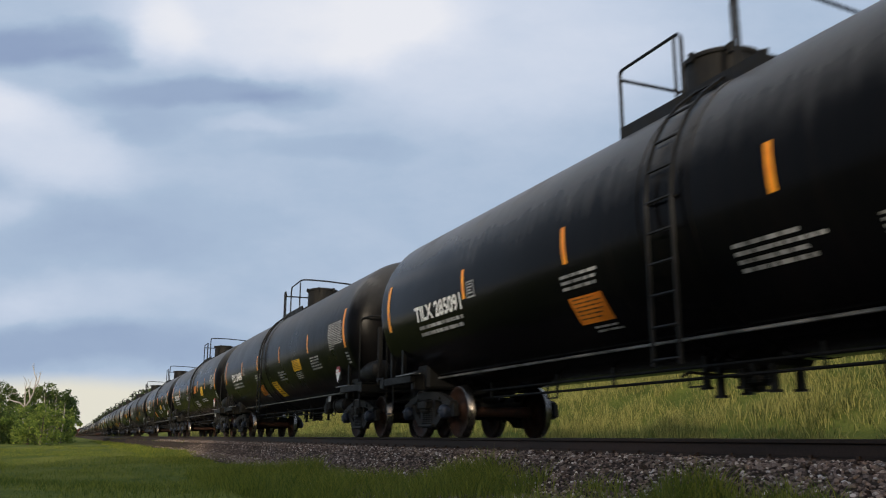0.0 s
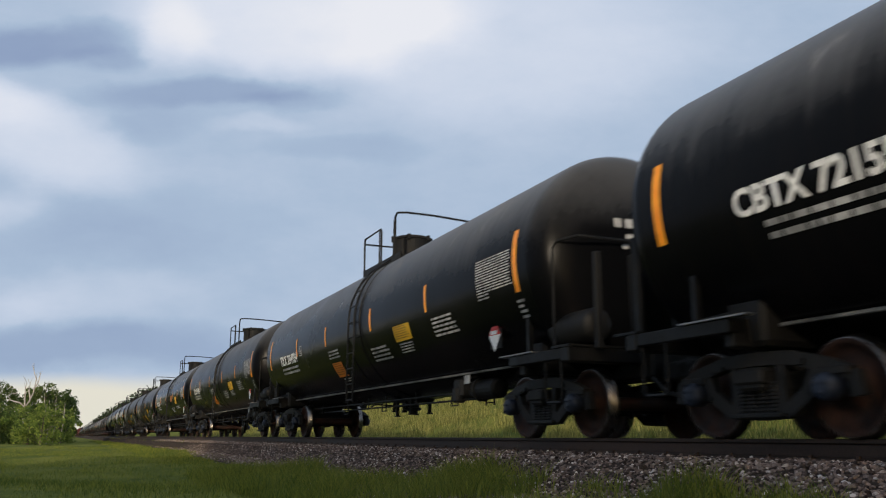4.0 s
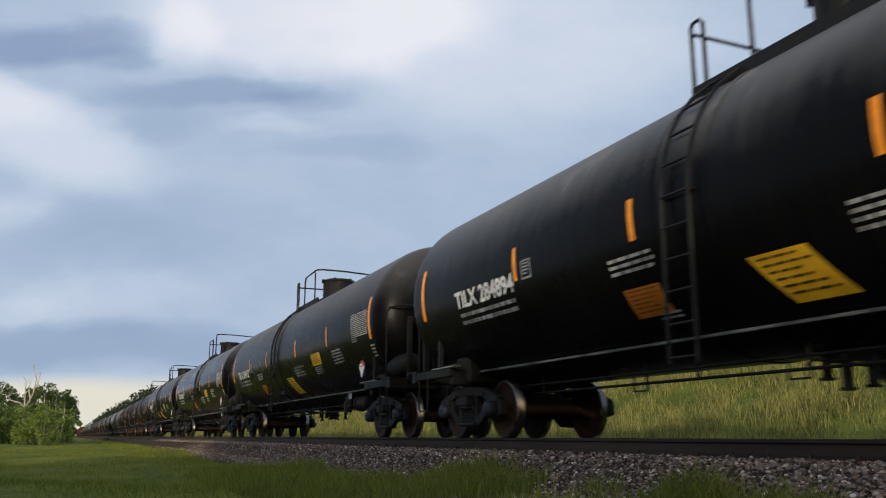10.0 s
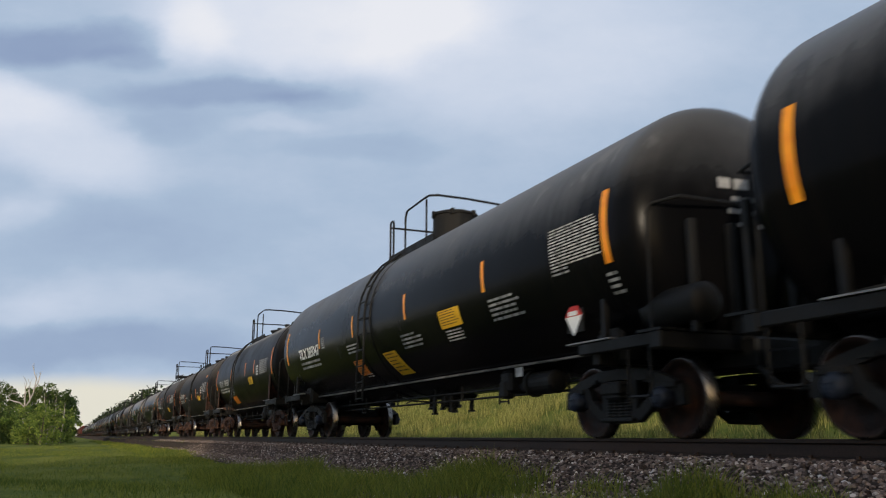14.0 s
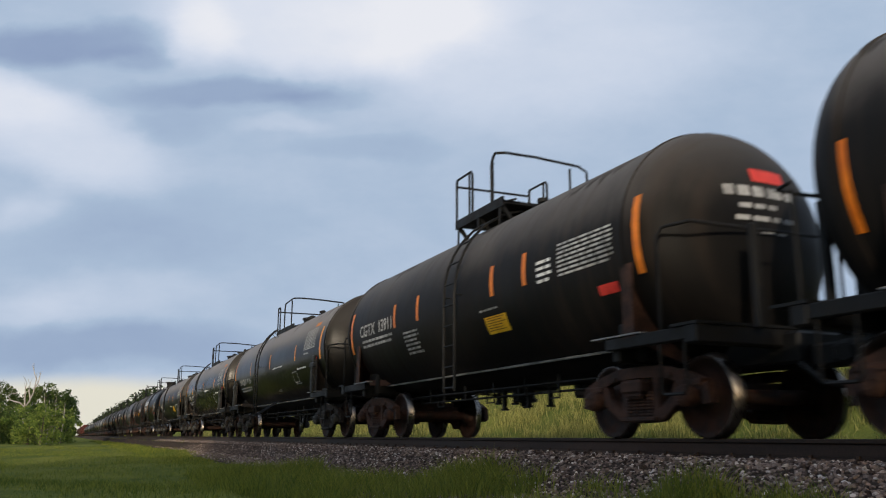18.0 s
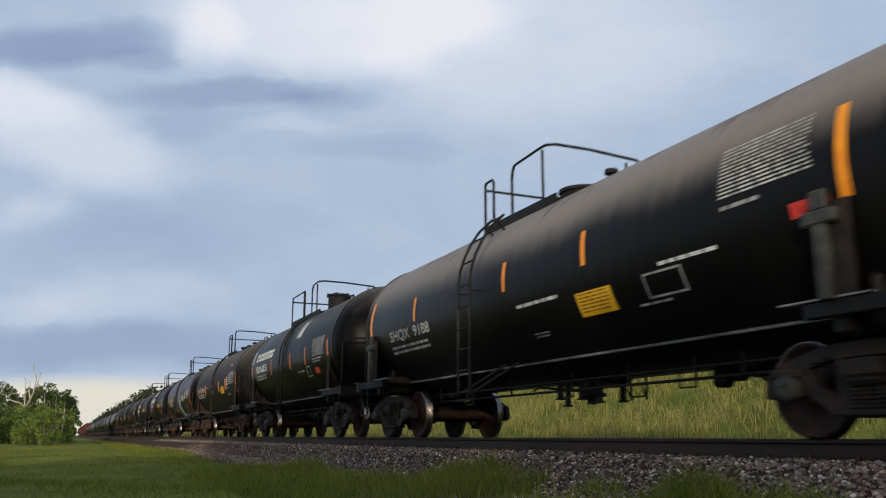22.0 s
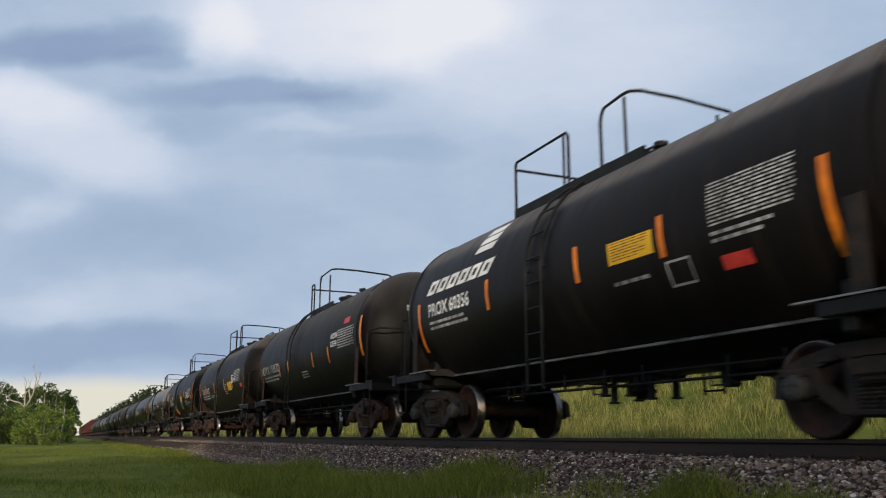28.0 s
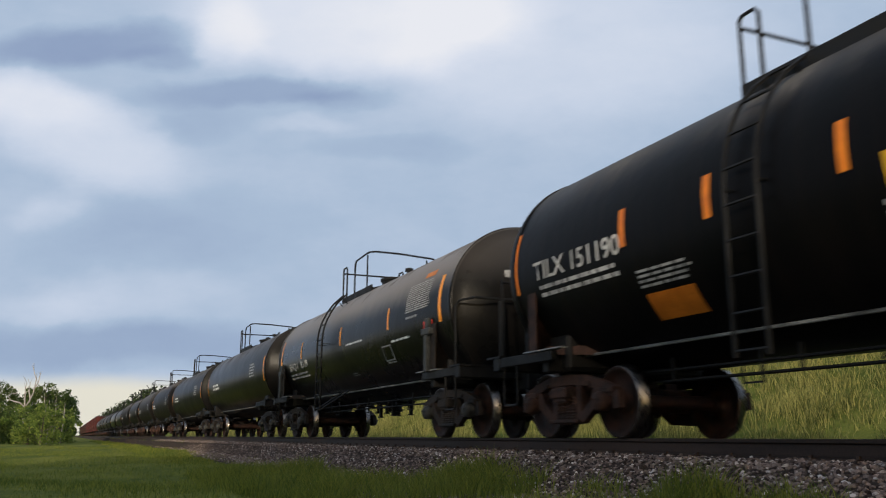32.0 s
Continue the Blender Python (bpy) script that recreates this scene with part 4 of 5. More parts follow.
# measured stretch of each car: places of its end tapes along the train at the start
UNIT = 0.97
ENDS = [(-0.5, 15.68), (18.83, 35.05), (38.05, 54.14), (57.5, 73.95), (77.03, 93.13), (96.14, 112.4), (115.5, 131.7), (134.8, 150.9),
        (154.05, 170.14), (173.35, 189.5), (191.83, 203.09), (205.9, 216.7), (219.85, 230.6), (233.5, 246.03), (248.58, 261.08), (263.62, 276.37),
        (279.65, 289.3), (293.0, 303.6), (306.7, 317.6), (320.7, 331.0), (334.75, 344.37), (348.4, 358.6), (361.6, 373.2), (376.45, 387.7), (390.4, 403.0)]
MIDS = [UNIT * (a + b) / 2 for a, b in ENDS]
BARS = [UNIT * (b - a) / 2 for a, b in ENDS]
CUTS = [UNIT * (ENDS[i][1] + ENDS[i + 1][0]) / 2 for i in range(len(ENDS) - 1)]
CUTS = [CUTS[0] - 18.72] + CUTS + [UNIT * 403.0 + 1.25]
TRAIN = []      # (car, place at the start, wheelsets)
BLACK = "clean black jacketed tank car with amber tape and white stencils"
OLD = "weathered dull black tank car with rusty trucks"
GLOSS = "glossy black tank car with a dusty brown top"
MARKED = "black tank car with white slanted wordmark shapes"
names = ["TILX 285091", "TILX 284880", "CBTX 721550", "TILX 284924", "TILX 284984", "CBTX 721545", "TILX 284894", "TILX 284952", "TILX 285000", "TILX 285047",
         "TILX 136350", "GATX 8549", "CGTX  13911", "SHQX 9161", "SHQX 9155", "SHQX 9188", "PROX 60515", "GATX 60439", "GATX   27037", "PROX 60477", "PROX 60356",
         "NDYX 113572", "TILX 150692", "TILX 151190", "SHQX 8179"]


def place_car(i, kind, label, **more):
    mid, hp = (CUTS[i] + CUTS[i + 1]) / 2, (CUTS[i + 1] - CUTS[i]) / 2
    car, sets, shell, rng = tank_car(kind, BARS[i], hp, label, 100 + i, **more)
    TRAIN.append((car, mid, sets))
    car.location = (RAIL_X, mid, 0)
    return car, shell, rng


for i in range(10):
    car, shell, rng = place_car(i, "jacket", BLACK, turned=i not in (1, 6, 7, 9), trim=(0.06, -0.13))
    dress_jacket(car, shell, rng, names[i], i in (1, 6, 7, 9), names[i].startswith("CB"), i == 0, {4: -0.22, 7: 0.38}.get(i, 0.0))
car, shell, rng = place_car(10, "tall", "black tank car with pale flaking paint along its top", paint="paint_crust", turned=True)
dress_stub(car, shell, rng, names[10], 5.46, (1.90, -1.0, -2.6), 4.50, 2.15, [("rows", 2.50, 1.55, 1.80, 1.58, 4), ("orange", 2.45, 1.60, 1.54, 1.28), ("yellow", -1.5, -2.2, 2.05, 1.8, 3)], (2.12, 2.58), (1.92, 2.75), 2.10)
car, shell, rng = place_car(11, "stub", OLD, trim=(0.0, -0.10))
dress_stub(car, shell, rng, names[11], 5.24, (2.95, 0.28, -1.27, -2.86), 4.92, 1.62,
           [("yellow", -1.72, -2.53, 1.95, 1.74, 3), ("rows", -1.3, -2.3, 2.12, 2.05, 1), ("orange", -4.15, -4.6, 2.80, 2.70), ("red", -4.3, -4.8, 1.78, 1.66), ("frame", -3.4, -3.85, 2.02, 1.74), ("rows", 2.6, 1.9, 2.05, 1.95, 2), ("rows", 1.6, 0.8, 1.9, 1.74, 3)], back=0.26)
car, shell, rng = place_car(12, "stub", "weathered black tank car with a wide top deck", rusty=True, deck=True, trim=(0.42, -0.23))
dress_stub(car, shell, rng, names[12], 5.31, (2.60, 1.40, -1.60, -2.60), 4.70, 1.95,
           [("yellow", -1.2, -1.9, 1.80, 1.55, 3), ("rows", -1.1, -1.9, 1.92, 1.86, 1), ("rows", 2.2, 1.4, 1.95, 1.50, 6), ("red", -4.3, -4.7, 1.8, 1.68)], (2.08, 2.54), (1.80, 2.70), 2.22, back=0.14)
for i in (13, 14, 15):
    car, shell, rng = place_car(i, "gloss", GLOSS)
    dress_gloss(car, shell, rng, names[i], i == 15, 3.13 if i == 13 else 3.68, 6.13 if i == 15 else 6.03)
car, shell, rng = place_car(16, "plain", MARKED, housing=True, trim=(0.0, -0.18))
dress_plain(car, shell, rng, names[16], 1)
car, shell, rng = place_car(17, "stub", OLD, trim=(0.22, -0.30))
dress_stub(car, shell, rng, names[17], 5.2, (2.66, 0.80, -1.08, -2.75), 4.95, 2.0,
           [("yellow", -1.5, -2.3, 2.03, 1.76, 3), ("orange", -3.5, -3.9, 2.82, 2.74), ("frame", -3.0, -3.5, 1.95, 1.65), ("rows", 2.3, 1.6, 2.2, 2.1, 2)], tape=0.25)
car, shell, rng = place_car(18, "stub", "black tank car with a pale grey band", paint="paint_gloss", band=True)
dress_stub(car, shell, rng, names[18], 5.3, (3.35, 1.40, 0.05, -1.22, -4.24), 4.52, 2.2,
           [("band", -1.84, -2.5, 2.25, 1.95), ("frame", -2.65, -3.1, 1.88, 1.58), ("rows", -1.1, -1.6, 2.1, 1.8, 4), ("rows", 1.3, 0.95, 1.85, 1.6, 4), ("orange", 1.25, 0.95, 1.58, 1.44), ("red", -4.3, -4.65, 2.6, 2.44), ("band", -4.3, -4.65, 2.40, 2.16)])
for i in (19, 20):
    car, shell, rng = place_car(i, "plain", MARKED, housing=False, paint="paint_brown" if i == 20 else None)
    dress_plain(car, shell, rng, names[i], 0)
car, shell, rng = place_car(21, "stub", "dusty black tank car with pale flaked patches", paint="paint_flaked", turned=True, trim=(0.12, -0.36))
dress_stub(car, shell, rng, names[21], 5.34, (2.65, 1.55, -1.15, -2.65), 5.05, 2.35, [("red", -3.88, -4.3, 2.72, 2.58), ("rows", 0.2, -0.6, 1.75, 1.55, 3)], (1.78, 2.16), (1.74, 2.62), 2.06, back=0.17)
for words, z in (("MOLTEN", 2.38), ("SULFUR", 2.19)):
    part("warning_text", wrapped_text(shell, words, -2.95, z, 0.13, 0.52), M["white"], car, "white stencilled warning words")
car, shell, rng = place_car(22, "tall", "brown-dusted black tank car with faded orange tape", paint="paint_brown", trim=(0.15, 0.0))
dress_stub(car, shell, rng, names[22], 5.63, (3.84, 1.33, -1.23, -3.03), 4.75, 2.06,
           [("yellow", -2.0, -2.85, 2.12, 1.80, 4), ("rows", -1.3, -1.85, 2.08, 1.64, 5), ("rows", 2.4, 0.85, 1.78, 1.66, 2), ("band", -3.05, -3.9, 2.2, 2.1), ("red", -4.6, -5.0, 1.95, 1.82)], mark_z=2.02, back=0.1)
car, shell, rng = place_car(23, "tall", "black tank car with a worn brown top", paint="paint_black", turned=True, trim=(0.18, 0.0))
dress_stub(car, shell, rng, names[23], 5.63, (2.95, 1.52, -0.12, -2.05), 4.98, 1.98,
           [("yellow", -0.48, -1.1, 2.20, 1.88, 3), ("rows", -0.4, -1.0, 1.84, 1.5, 4), ("rows", -2.5, -3.3, 1.9, 1.66, 4), ("rows", -2.65, -3.85, 2.06, 1.96, 1, "grey", 0.02), ("frame", -3.6, -4.1, 1.78, 1.5), ("rows", 2.82, 1.84, 1.84, 1.62, 4), ("orange", 2.80, 2.0, 1.58, 1.30), ("red", -4.75, -5.15, 2.08, 1.92)], (2.14, 2.59), (1.96, 2.84), 2.20)
car, shell, rng = place_car(24, "gloss", GLOSS)
dress_gloss(car, shell, rng, names[24], False)
CUTS_END = CUTS[-1]

# cars still far off: plainer, three patterns copied in a mixed order
far_y = CUTS_END
patterns = []
for kind, label, paint, bars, hp in (("gloss", GLOSS, "paint_gloss", 6.0, 7.3), ("stub", OLD, "paint_brown", 5.2, 6.6), ("tall", OLD, "paint_old", 5.5, 6.9)):
    car, sets, shell, rng = tank_car(kind, bars, hp, label, 7, paint=paint, far=True)
    for e in (-1, 1):
        stripe(car, shell, e * bars, 1.8, 2.6, 0.12)
    stencil(car, shell, rng, 4.6, 3.0, 2.2, 1.9, 2, "white")
    stencil(car, shell, rng, -3.6, -4.6, 2.5, 2.0, 5)
    patterns.append((car, hp))
order = [0, 0, 1, 2, 1, 2, 0, 0, 1, 1, 2, 2, 0]
used = set()
for n in order:
    src, hp = patterns[n]
    far_y += hp
    if n in used:
        c = copy_thing(src, pose(RAIL_X, far_y, 0))
    else:
        c = src
        used.add(n)
        c.location = (RAIL_X, far_y, 0)
    TRAIN.append((c, far_y, []))
    far_y += hp


def box_car(label, mat):
    """A ribbed high-sided freight car."""
    car = thing("box_car", Matrix(), label, "freight car", "box cars of the train")
    body = part("body", box(bmesh.new(), (0, 0, 2.75), (2.9, 15.6, 3.3), bevel=0.06), mat, car)
    for s in (-1, 1):
        for i in range(14):
            r = part("rib", shared("rib" + mat.name, lambda bm: box(bm, (0, 0, 2.75), (0.09, 0.14, 3.2)), mat), None, body)
            r.location = (s * 1.49, -7.4 + i * 1.14, 0)
        d = part("door", shared("cardoor" + mat.name, lambda bm: box(bm, (0, 0, 2.55), (0.12, 2.6, 2.7), bevel=0.03), mat), None, car)
        d.location = (s * 1.53, 0, 0)
    part("roof", box(bmesh.new(), (0, 0, 4.45), (3.0, 15.7, 0.10), bevel=0.03), M["band"], car)
    part("underframe", box(bmesh.new(), (0, 0, 0.98), (0.7, 16.6, 0.3)), M["frame"], car)
    for e in (-1, 1):
        bogie(car, e * 6.0, True)
        c = part("coupler", shared("coupler", coupler_mesh, M["castblack"]), None, car)
        c.location, c.rotation_euler = (0, e * 8.34, 0), (0, 0, 0 if e > 0 else math.pi)
    return car


red_car = box_car("faded red high-sided freight car", M["redcar"])
dark_car = box_car("dark brown high-sided freight car", M["rustframe"])
for n in range(16):
    far_y += 8.4
    if n in (0, 7):
        c = red_car if n == 0 else dark_car
        c.location = (RAIL_X, far_y, 0)
    else:
        c = copy_thing(red_car if n < 7 else dark_car, pose(RAIL_X, far_y, 0))
    TRAIN.append((c, far_y, []))
    far_y += 8.4


# ---- ground, track ----
def ground_z(x, y):
    """Meadow by the camera, ditch, raised track bed, bank on the far side."""
    near = -0.75 + 0.05 * math.sin(x * 0.9 + y * 0.23) + 0.04 * math.sin(y * 0.61 + x * 0.4)
    if x < 13:
        return near
    t = min(1.0, (x - 13) / 15.0)
    rise = 3.9 * t * t * (3 - 2 * t) if abs(y) < 900 else 3.0 * t
    return near + rise + 0.10 * math.sin(y * 0.31 + x * 0.5) * t


def lines(lo, hi, step, far):
    a = [lo + step * i for i in range(int((hi - lo) / step) + 1)]
    out, d, p = [], step, a[-1]
    while p < far:
        d *= 1.35
        p += d
        out.append(p)
    neg, d, p = [], step, a[0]
    while p > -far:
        d *= 1.35
        p -= d
        neg.append(p)
    return neg[::-1] + a + out


def make_ground():
    xs, ys = lines(-14, 34, 0.7, 4200), lines(-8, 90, 1.2, 4200)
    bm_verts = [(x, y, ground_z(x, y)) for y in ys for x in xs]
    w = len(xs)
    faces = [(j * w + i, j * w + i + 1, (j + 1) * w + i + 1, (j + 1) * w + i) for j in range(len(ys) - 1) for i in range(w - 1)]
    me = bpy.data.meshes.new("ground")
    me.from_pydata(bm_verts, [], faces)
    me.materials.append(M["ground"])
    me.polygons.foreach_set("use_smooth", [True] * len(faces))
    return tagged(new("ground", me), "green meadow with a grassy bank beyond the track", "ground", "", "structure")


make_ground()
GAUGE = 0.7525


def bed_profile():
    return [(-4.5, -0.84), (-3.9, -0.67), (-2.7, -0.58), (-1.75, -0.24), (-1.35, -0.20), (1.35, -0.20), (1.75, -0.24), (2.6, -0.62), (3.05, -0.78)]


def squeeze(y):
    """How far the shoulder reaches out, narrower down the line."""
    a, b = max(0.0, min(1.0, (y - 13) / 15)), max(0.0, min(1.0, (y - 27) / 22))
    return 1 - 0.62 * a * a * (3 - 2 * a) - 0.34 * b * b * (3 - 2 * b)


def make_bed():
    bm = bmesh.new()
    ys = [-40 + i * 2.0 for i in range(120)] + [200 + i * 4 for i in range(5)] + [220 + i * 60 for i in range(1, 30)]
    rows = []
    for y in ys:
        k = squeeze(y)
        rows.append([bm.verts.new((RAIL_X + (-1.75 + (x + 1.75) * k if x < -1.8 else x), y, z)) for x, z in bed_profile()])
    for a, b in zip(rows, rows[1:]):
        for i in range(len(a) - 1):
            bm.faces.new((a[i], a[i + 1], b[i + 1], b[i]))
    me = bpy.data.meshes.new("ballast_bed")
    bm.to_mesh(me)
    bm.free()
    me.materials.append(M["bed"])
    return tagged(new("ballast_bed", me), "sloped bed of grey-brown crushed rock under the rails", "ballast", "", "structure")


bed = make_bed()


def rail_mesh(bm, y0, y1):
    prof = [(-0.07, -0.185), (0.07, -0.185), (0.07, -0.172), (0.012, -0.155), (0.009, -0.05), (0.036, -0.035), (0.037, -0.008), (0.026, 0.0), (-0.026, 0.0), (-0.037, -0.008), (-0.036, -0.035), (-0.009, -0.05), (-0.012, -0.155), (-0.07, -0.172)]
    rows = [[bm.verts.new((x, y, z)) for x, z in prof] for y in (y0, y1)]
    for i in range(len(prof)):
        f = bm.faces.new((rows[0][i], rows[0][(i + 1) % len(prof)], rows[1][(i + 1) % len(prof)], rows[1][i]))
        f.material_index = 1 if i == 7 else 0
    bm.faces.new(rows[0])
    bm.faces.new(rows[1][::-1])
    bmesh.ops.recalc_face_normals(bm, faces=bm.faces)
    return bm


track = tagged(new("track"), "standard gauge track of brown steel rails on wooden ties", "railway track", "", "structure")
for s in (-1, 1):
    r = part("rail", rail_mesh(bmesh.new(), -40, 1900), [M["rail"], M["tread"]], track, "brown rail with a polished top")
    r.location = (RAIL_X + s * GAUGE, 0, 0)
for i in range(130):
    t = part("tie", shared("tie", lambda bm: box(bm, (0, 0, -0.275), (2.6, 0.23, 0.18), bevel=0.012), M["tie"]), None, track)
    t.location = (RAIL_X + random.uniform(-0.03, 0.03), -6 + i * 0.52, 0.0)
    t.rotation_euler = (0, 0, random.uniform(-0.01, 0.01))
    if i < 80:
        for s in (-1, 1):
            q = part("tie_plate", shared("tie_plate", lambda bm: box(box(box(bm, (0, 0, -0.180), (0.34, 0.19, 0.02)), (0.09, 0.05, -0.16), (0.03, 0.03, 0.04)), (-0.09, -0.05, -0.16), (0.03, 0.03, 0.04)), M["rail"]), None, track)
            q.location = (RAIL_X + s * GAUGE, t.location.y, 0)


def bed_z(x, y):
    p = bed_profile()
    if x < -1.8:
        x = -1.75 + (x + 1.75) / squeeze(y)
    for (a, za), (b, zb) in zip(p, p[1:]):
        if a <= x <= b:
            return za + (zb - za) * (x - a) / (b - a)
    return -0.8


# ---- crushed rock ----
def stone_shape(rng):
    bm = bmesh.new()
    bmesh.ops.create_icosphere(bm, subdivisions=1, radius=1.0)
    for q in bm.verts:
        q.co *= rng.uniform(0.7, 1.15)
    sx, sy, sz = rng.uniform(0.8, 1.2), rng.uniform(0.8, 1.3), rng.uniform(0.55, 0.9)
    vs = [(q.co.x * sx, q.co.y * sy, q.co.z * sz) for q in bm.verts]
    fs = [[q.index for q in f.verts] for f in bm.faces]
    bm.free()
    return np.array(vs), np.array(fs)


def scatter_stones(count, y0, y1, power, seed, size):
    rng = random.Random(seed)
    shapes = [stone_shape(rng) for _ in range(12)]
    V, F, n = [], [], 0
    for _ in range(count):
        y = y0 + (y1 - y0) * rng.random() ** power if rng.random() < 0.92 else rng.uniform(y0 - 9, y0)
        x = rng.uniform(-3.0, 1.2)
        if rng.random() < 0.82:
            x = -0.86 - rng.random() ** 0.9 * (0.9 + 2.4 * squeeze(y))
        v, f = shapes[rng.randrange(12)]
        s = rng.uniform(*size)
        a = rng.uniform(0, 6.28)
        ca, sa = math.cos(a), math.sin(a)
        p = v * s
        q = np.stack([p[:, 0] * ca - p[:, 1] * sa + RAIL_X + x, p[:, 0] * sa + p[:, 1] * ca + y, p[:, 2] + bed_z(x, y) + s * rng.uniform(-0.2, 0.5)], 1)
        V.append(q)
        F.append(f + n)
        n += len(v)
    me = bpy.data.meshes.new("loose_ballast")
    me.from_pydata(np.concatenate(V).tolist(), [], np.concatenate(F).tolist())
    me.materials.append(M["stone"])
    return me


tagged(part("loose_ballast", scatter_stones(76000, 3.5, 60, 1.9, 5, (0.011, 0.027)), None, bed), kind="stuff")
rs = random.Random(9)
stone_meshes = []
for i in range(8):
    v, f = stone_shape(rs)
    me = bpy.data.meshes.new("stone")
    me.from_pydata((v * 0.026).tolist(), [], f.tolist())
    me.materials.append(M["stone"])
    stone_meshes.append(me)
for i in range(280):
    x = rs.uniform(-2.9, -1.0)
    o = part("stone", stone_meshes[i % 8], None, bed)
    y = rs.uniform(4.5, 12.5)
    o.location = (RAIL_X + x, y, bed_z(x, y) + 0.022)
    o.rotation_euler = (rs.uniform(0, 3), rs.uniform(0, 3), rs.uniform(0, 6))


# ---- grass ----
def blades(name, spots, mat, label, height, width, seed, bend=0.5):
    """Many three-sided blades, each bent over by its own lean."""
    rng = np.random.default_rng(seed)
    n = len(spots)
    spots = np.asarray(spots)
    h = rng.uniform(*height, n) * spots[:, 3]
    w = rng.uniform(*width, n)
    a = rng.uniform(0, 2 * np.pi, n)
    lean = rng.uniform(0.1, bend, n) * h
    la = rng.uniform(0, 2 * np.pi, n)
    dx, dy = np.cos(a) * w, np.sin(a) * w
    lx, ly = np.cos(la) * lean, np.sin(la) * lean
    x, y, z = spots[:, 0], spots[:, 1], spots[:, 2] - 0.03
    V = np.empty((n, 5, 3))
    V[:, 0] = np.stack([x - dx, y - dy, z], 1)
    V[:, 1] = np.stack([x + dx, y + dy, z], 1)
    V[:, 2] = np.stack([x + dx * 0.7 + lx * 0.35, y + dy * 0.7 + ly * 0.35, z + h * 0.6], 1)
    V[:, 3] = np.stack([x - dx * 0.7 + lx * 0.35, y - dy * 0.7 + ly * 0.35, z + h * 0.6], 1)
    V[:, 4] = np.stack([x + lx, y + ly, z + h], 1)
    i = np.arange(n)[:, None] * 5
    quads = (i + np.array([0, 1, 2, 3])).tolist()
    tris = (i + np.array([3, 2, 4])).tolist()
    me = bpy.data.meshes.new(name)
    me.from_pydata(V.reshape(-1, 3).tolist(), [], quads + tris)
    me.materials.append(M[mat])
    return tagged(new(name, me), label, "grass", "", "stuff")


gr = random.Random(21)
spots = []
while len(spots) < 138000:
    y = 2.0 + 63 * gr.random() ** 2.1 if gr.random() < 0.87 else gr.triangular(-7.0, 4.0, 2.5)
    x = gr.uniform(-0.16 * max(y, 0) - 2.5 - 3.5 * gr.random() ** 3, 5.0)
    ragged = noise.noise((y * 0.5, 2.0, 7.7)) * 0.8 + noise.noise((x * 2.0, y * 2.1, 1.7)) * 0.4 + noise.noise((x * 0.9, y * 0.45, 6.3)) * 0.9
    if gr.random() > (RAIL_X - 1.25 - 2.1 * squeeze(y) + 0.7 * ragged - x) / 0.7:
        continue
    clump = noise.noise((x * 0.8, y * 0.5, 3.1)) + 0.5 * noise.noise((x * 2.6, y * 1.8, 8.1))
    if gr.random() > 0.66 + 0.6 * clump:
        continue
    tall = 0.8 + 0.55 * noise.noise((x * 0.5, y * 0.3, 9.0)) + 0.35 * clump
    z = max(ground_z(x, y), bed_z(x - RAIL_X, y) - 0.02)
    spots.append((x, y, z, tall))
blades("meadow_grass", spots, "grass", "short green meadow grass beside the ballast", (0.05, 0.15), (0.003, 0.0075), 3, 1.1)
# taller tufts where the meadow meets the crushed rock
tufts = []
while len(tufts) < 30000:
    y = 3.6 + 15 * gr.random() ** 1.1
    x = 2.2 + 3.0 * gr.random() ** 0.8
    keep = noise.noise((x * 1.3, y * 1.1, 4.4)) + 0.5 * noise.noise((x * 4.0, y * 3.0, 2.2))
    if x > 4.72 + 0.40 * keep - 0.13 * max(0.0, y - 8.5) or gr.random() > 0.55 + 0.8 * keep:
        continue
    z = max(ground_z(x, y), bed_z(x - RAIL_X, y) - 0.02)
    tufts.append((x, y, z, 0.75 + 0.6 * max(0.0, keep)))
blades("grass_tufts", tufts, "grass", "taller ragged grass tufts along the ballast edge", (0.14, 0.38), (0.003, 0.0065), 13, 0.9)
verge = []
while len(verge) < 16000:
    y = 22 + 120 * gr.random() ** 1.6
    x = RAIL_X - 4.2 + 2.45 * gr.random()
    if x > RAIL_X - 1.7 - 2.2 * squeeze(y) + 0.25 * noise.noise((y * 0.5, 1.0, 3.0)):
        continue
    verge.append((x, y, max(ground_z(x, y), bed_z(x - RAIL_X, y) - 0.02), (1.0 + 0.4 * noise.noise((x, y * 0.4, 2.0))) * min(1.0, 0.35 + (y - 22) / 26)))
blades("verge_grass", verge, "grass", "green grass grown up to the far rails", (0.08, 0.20), (0.006, 0.014), 17, 0.9)
spots = []
while len(spots) < 130000:
    y = -2 + 150 * gr.random() ** 1.7
    x = 15.5 + 13.5 * gr.random()
    tuft = noise.noise((x * 1.5, y * 1.3, 1.7)) + 0.6 * noise.noise((x * 0.4, y * 0.3, 5.0))
    if gr.random() > 0.55 + 1.1 * tuft:
        continue
    spots.append((x, y, ground_z(x, y), 0.7 + 0.55 * max(-0.6, tuft)))
blades("bank_grass", spots, "tallgrass", "tall yellow-green grass on the bank beyond the track", (0.28, 0.75), (0.006, 0.016), 4, 0.9)


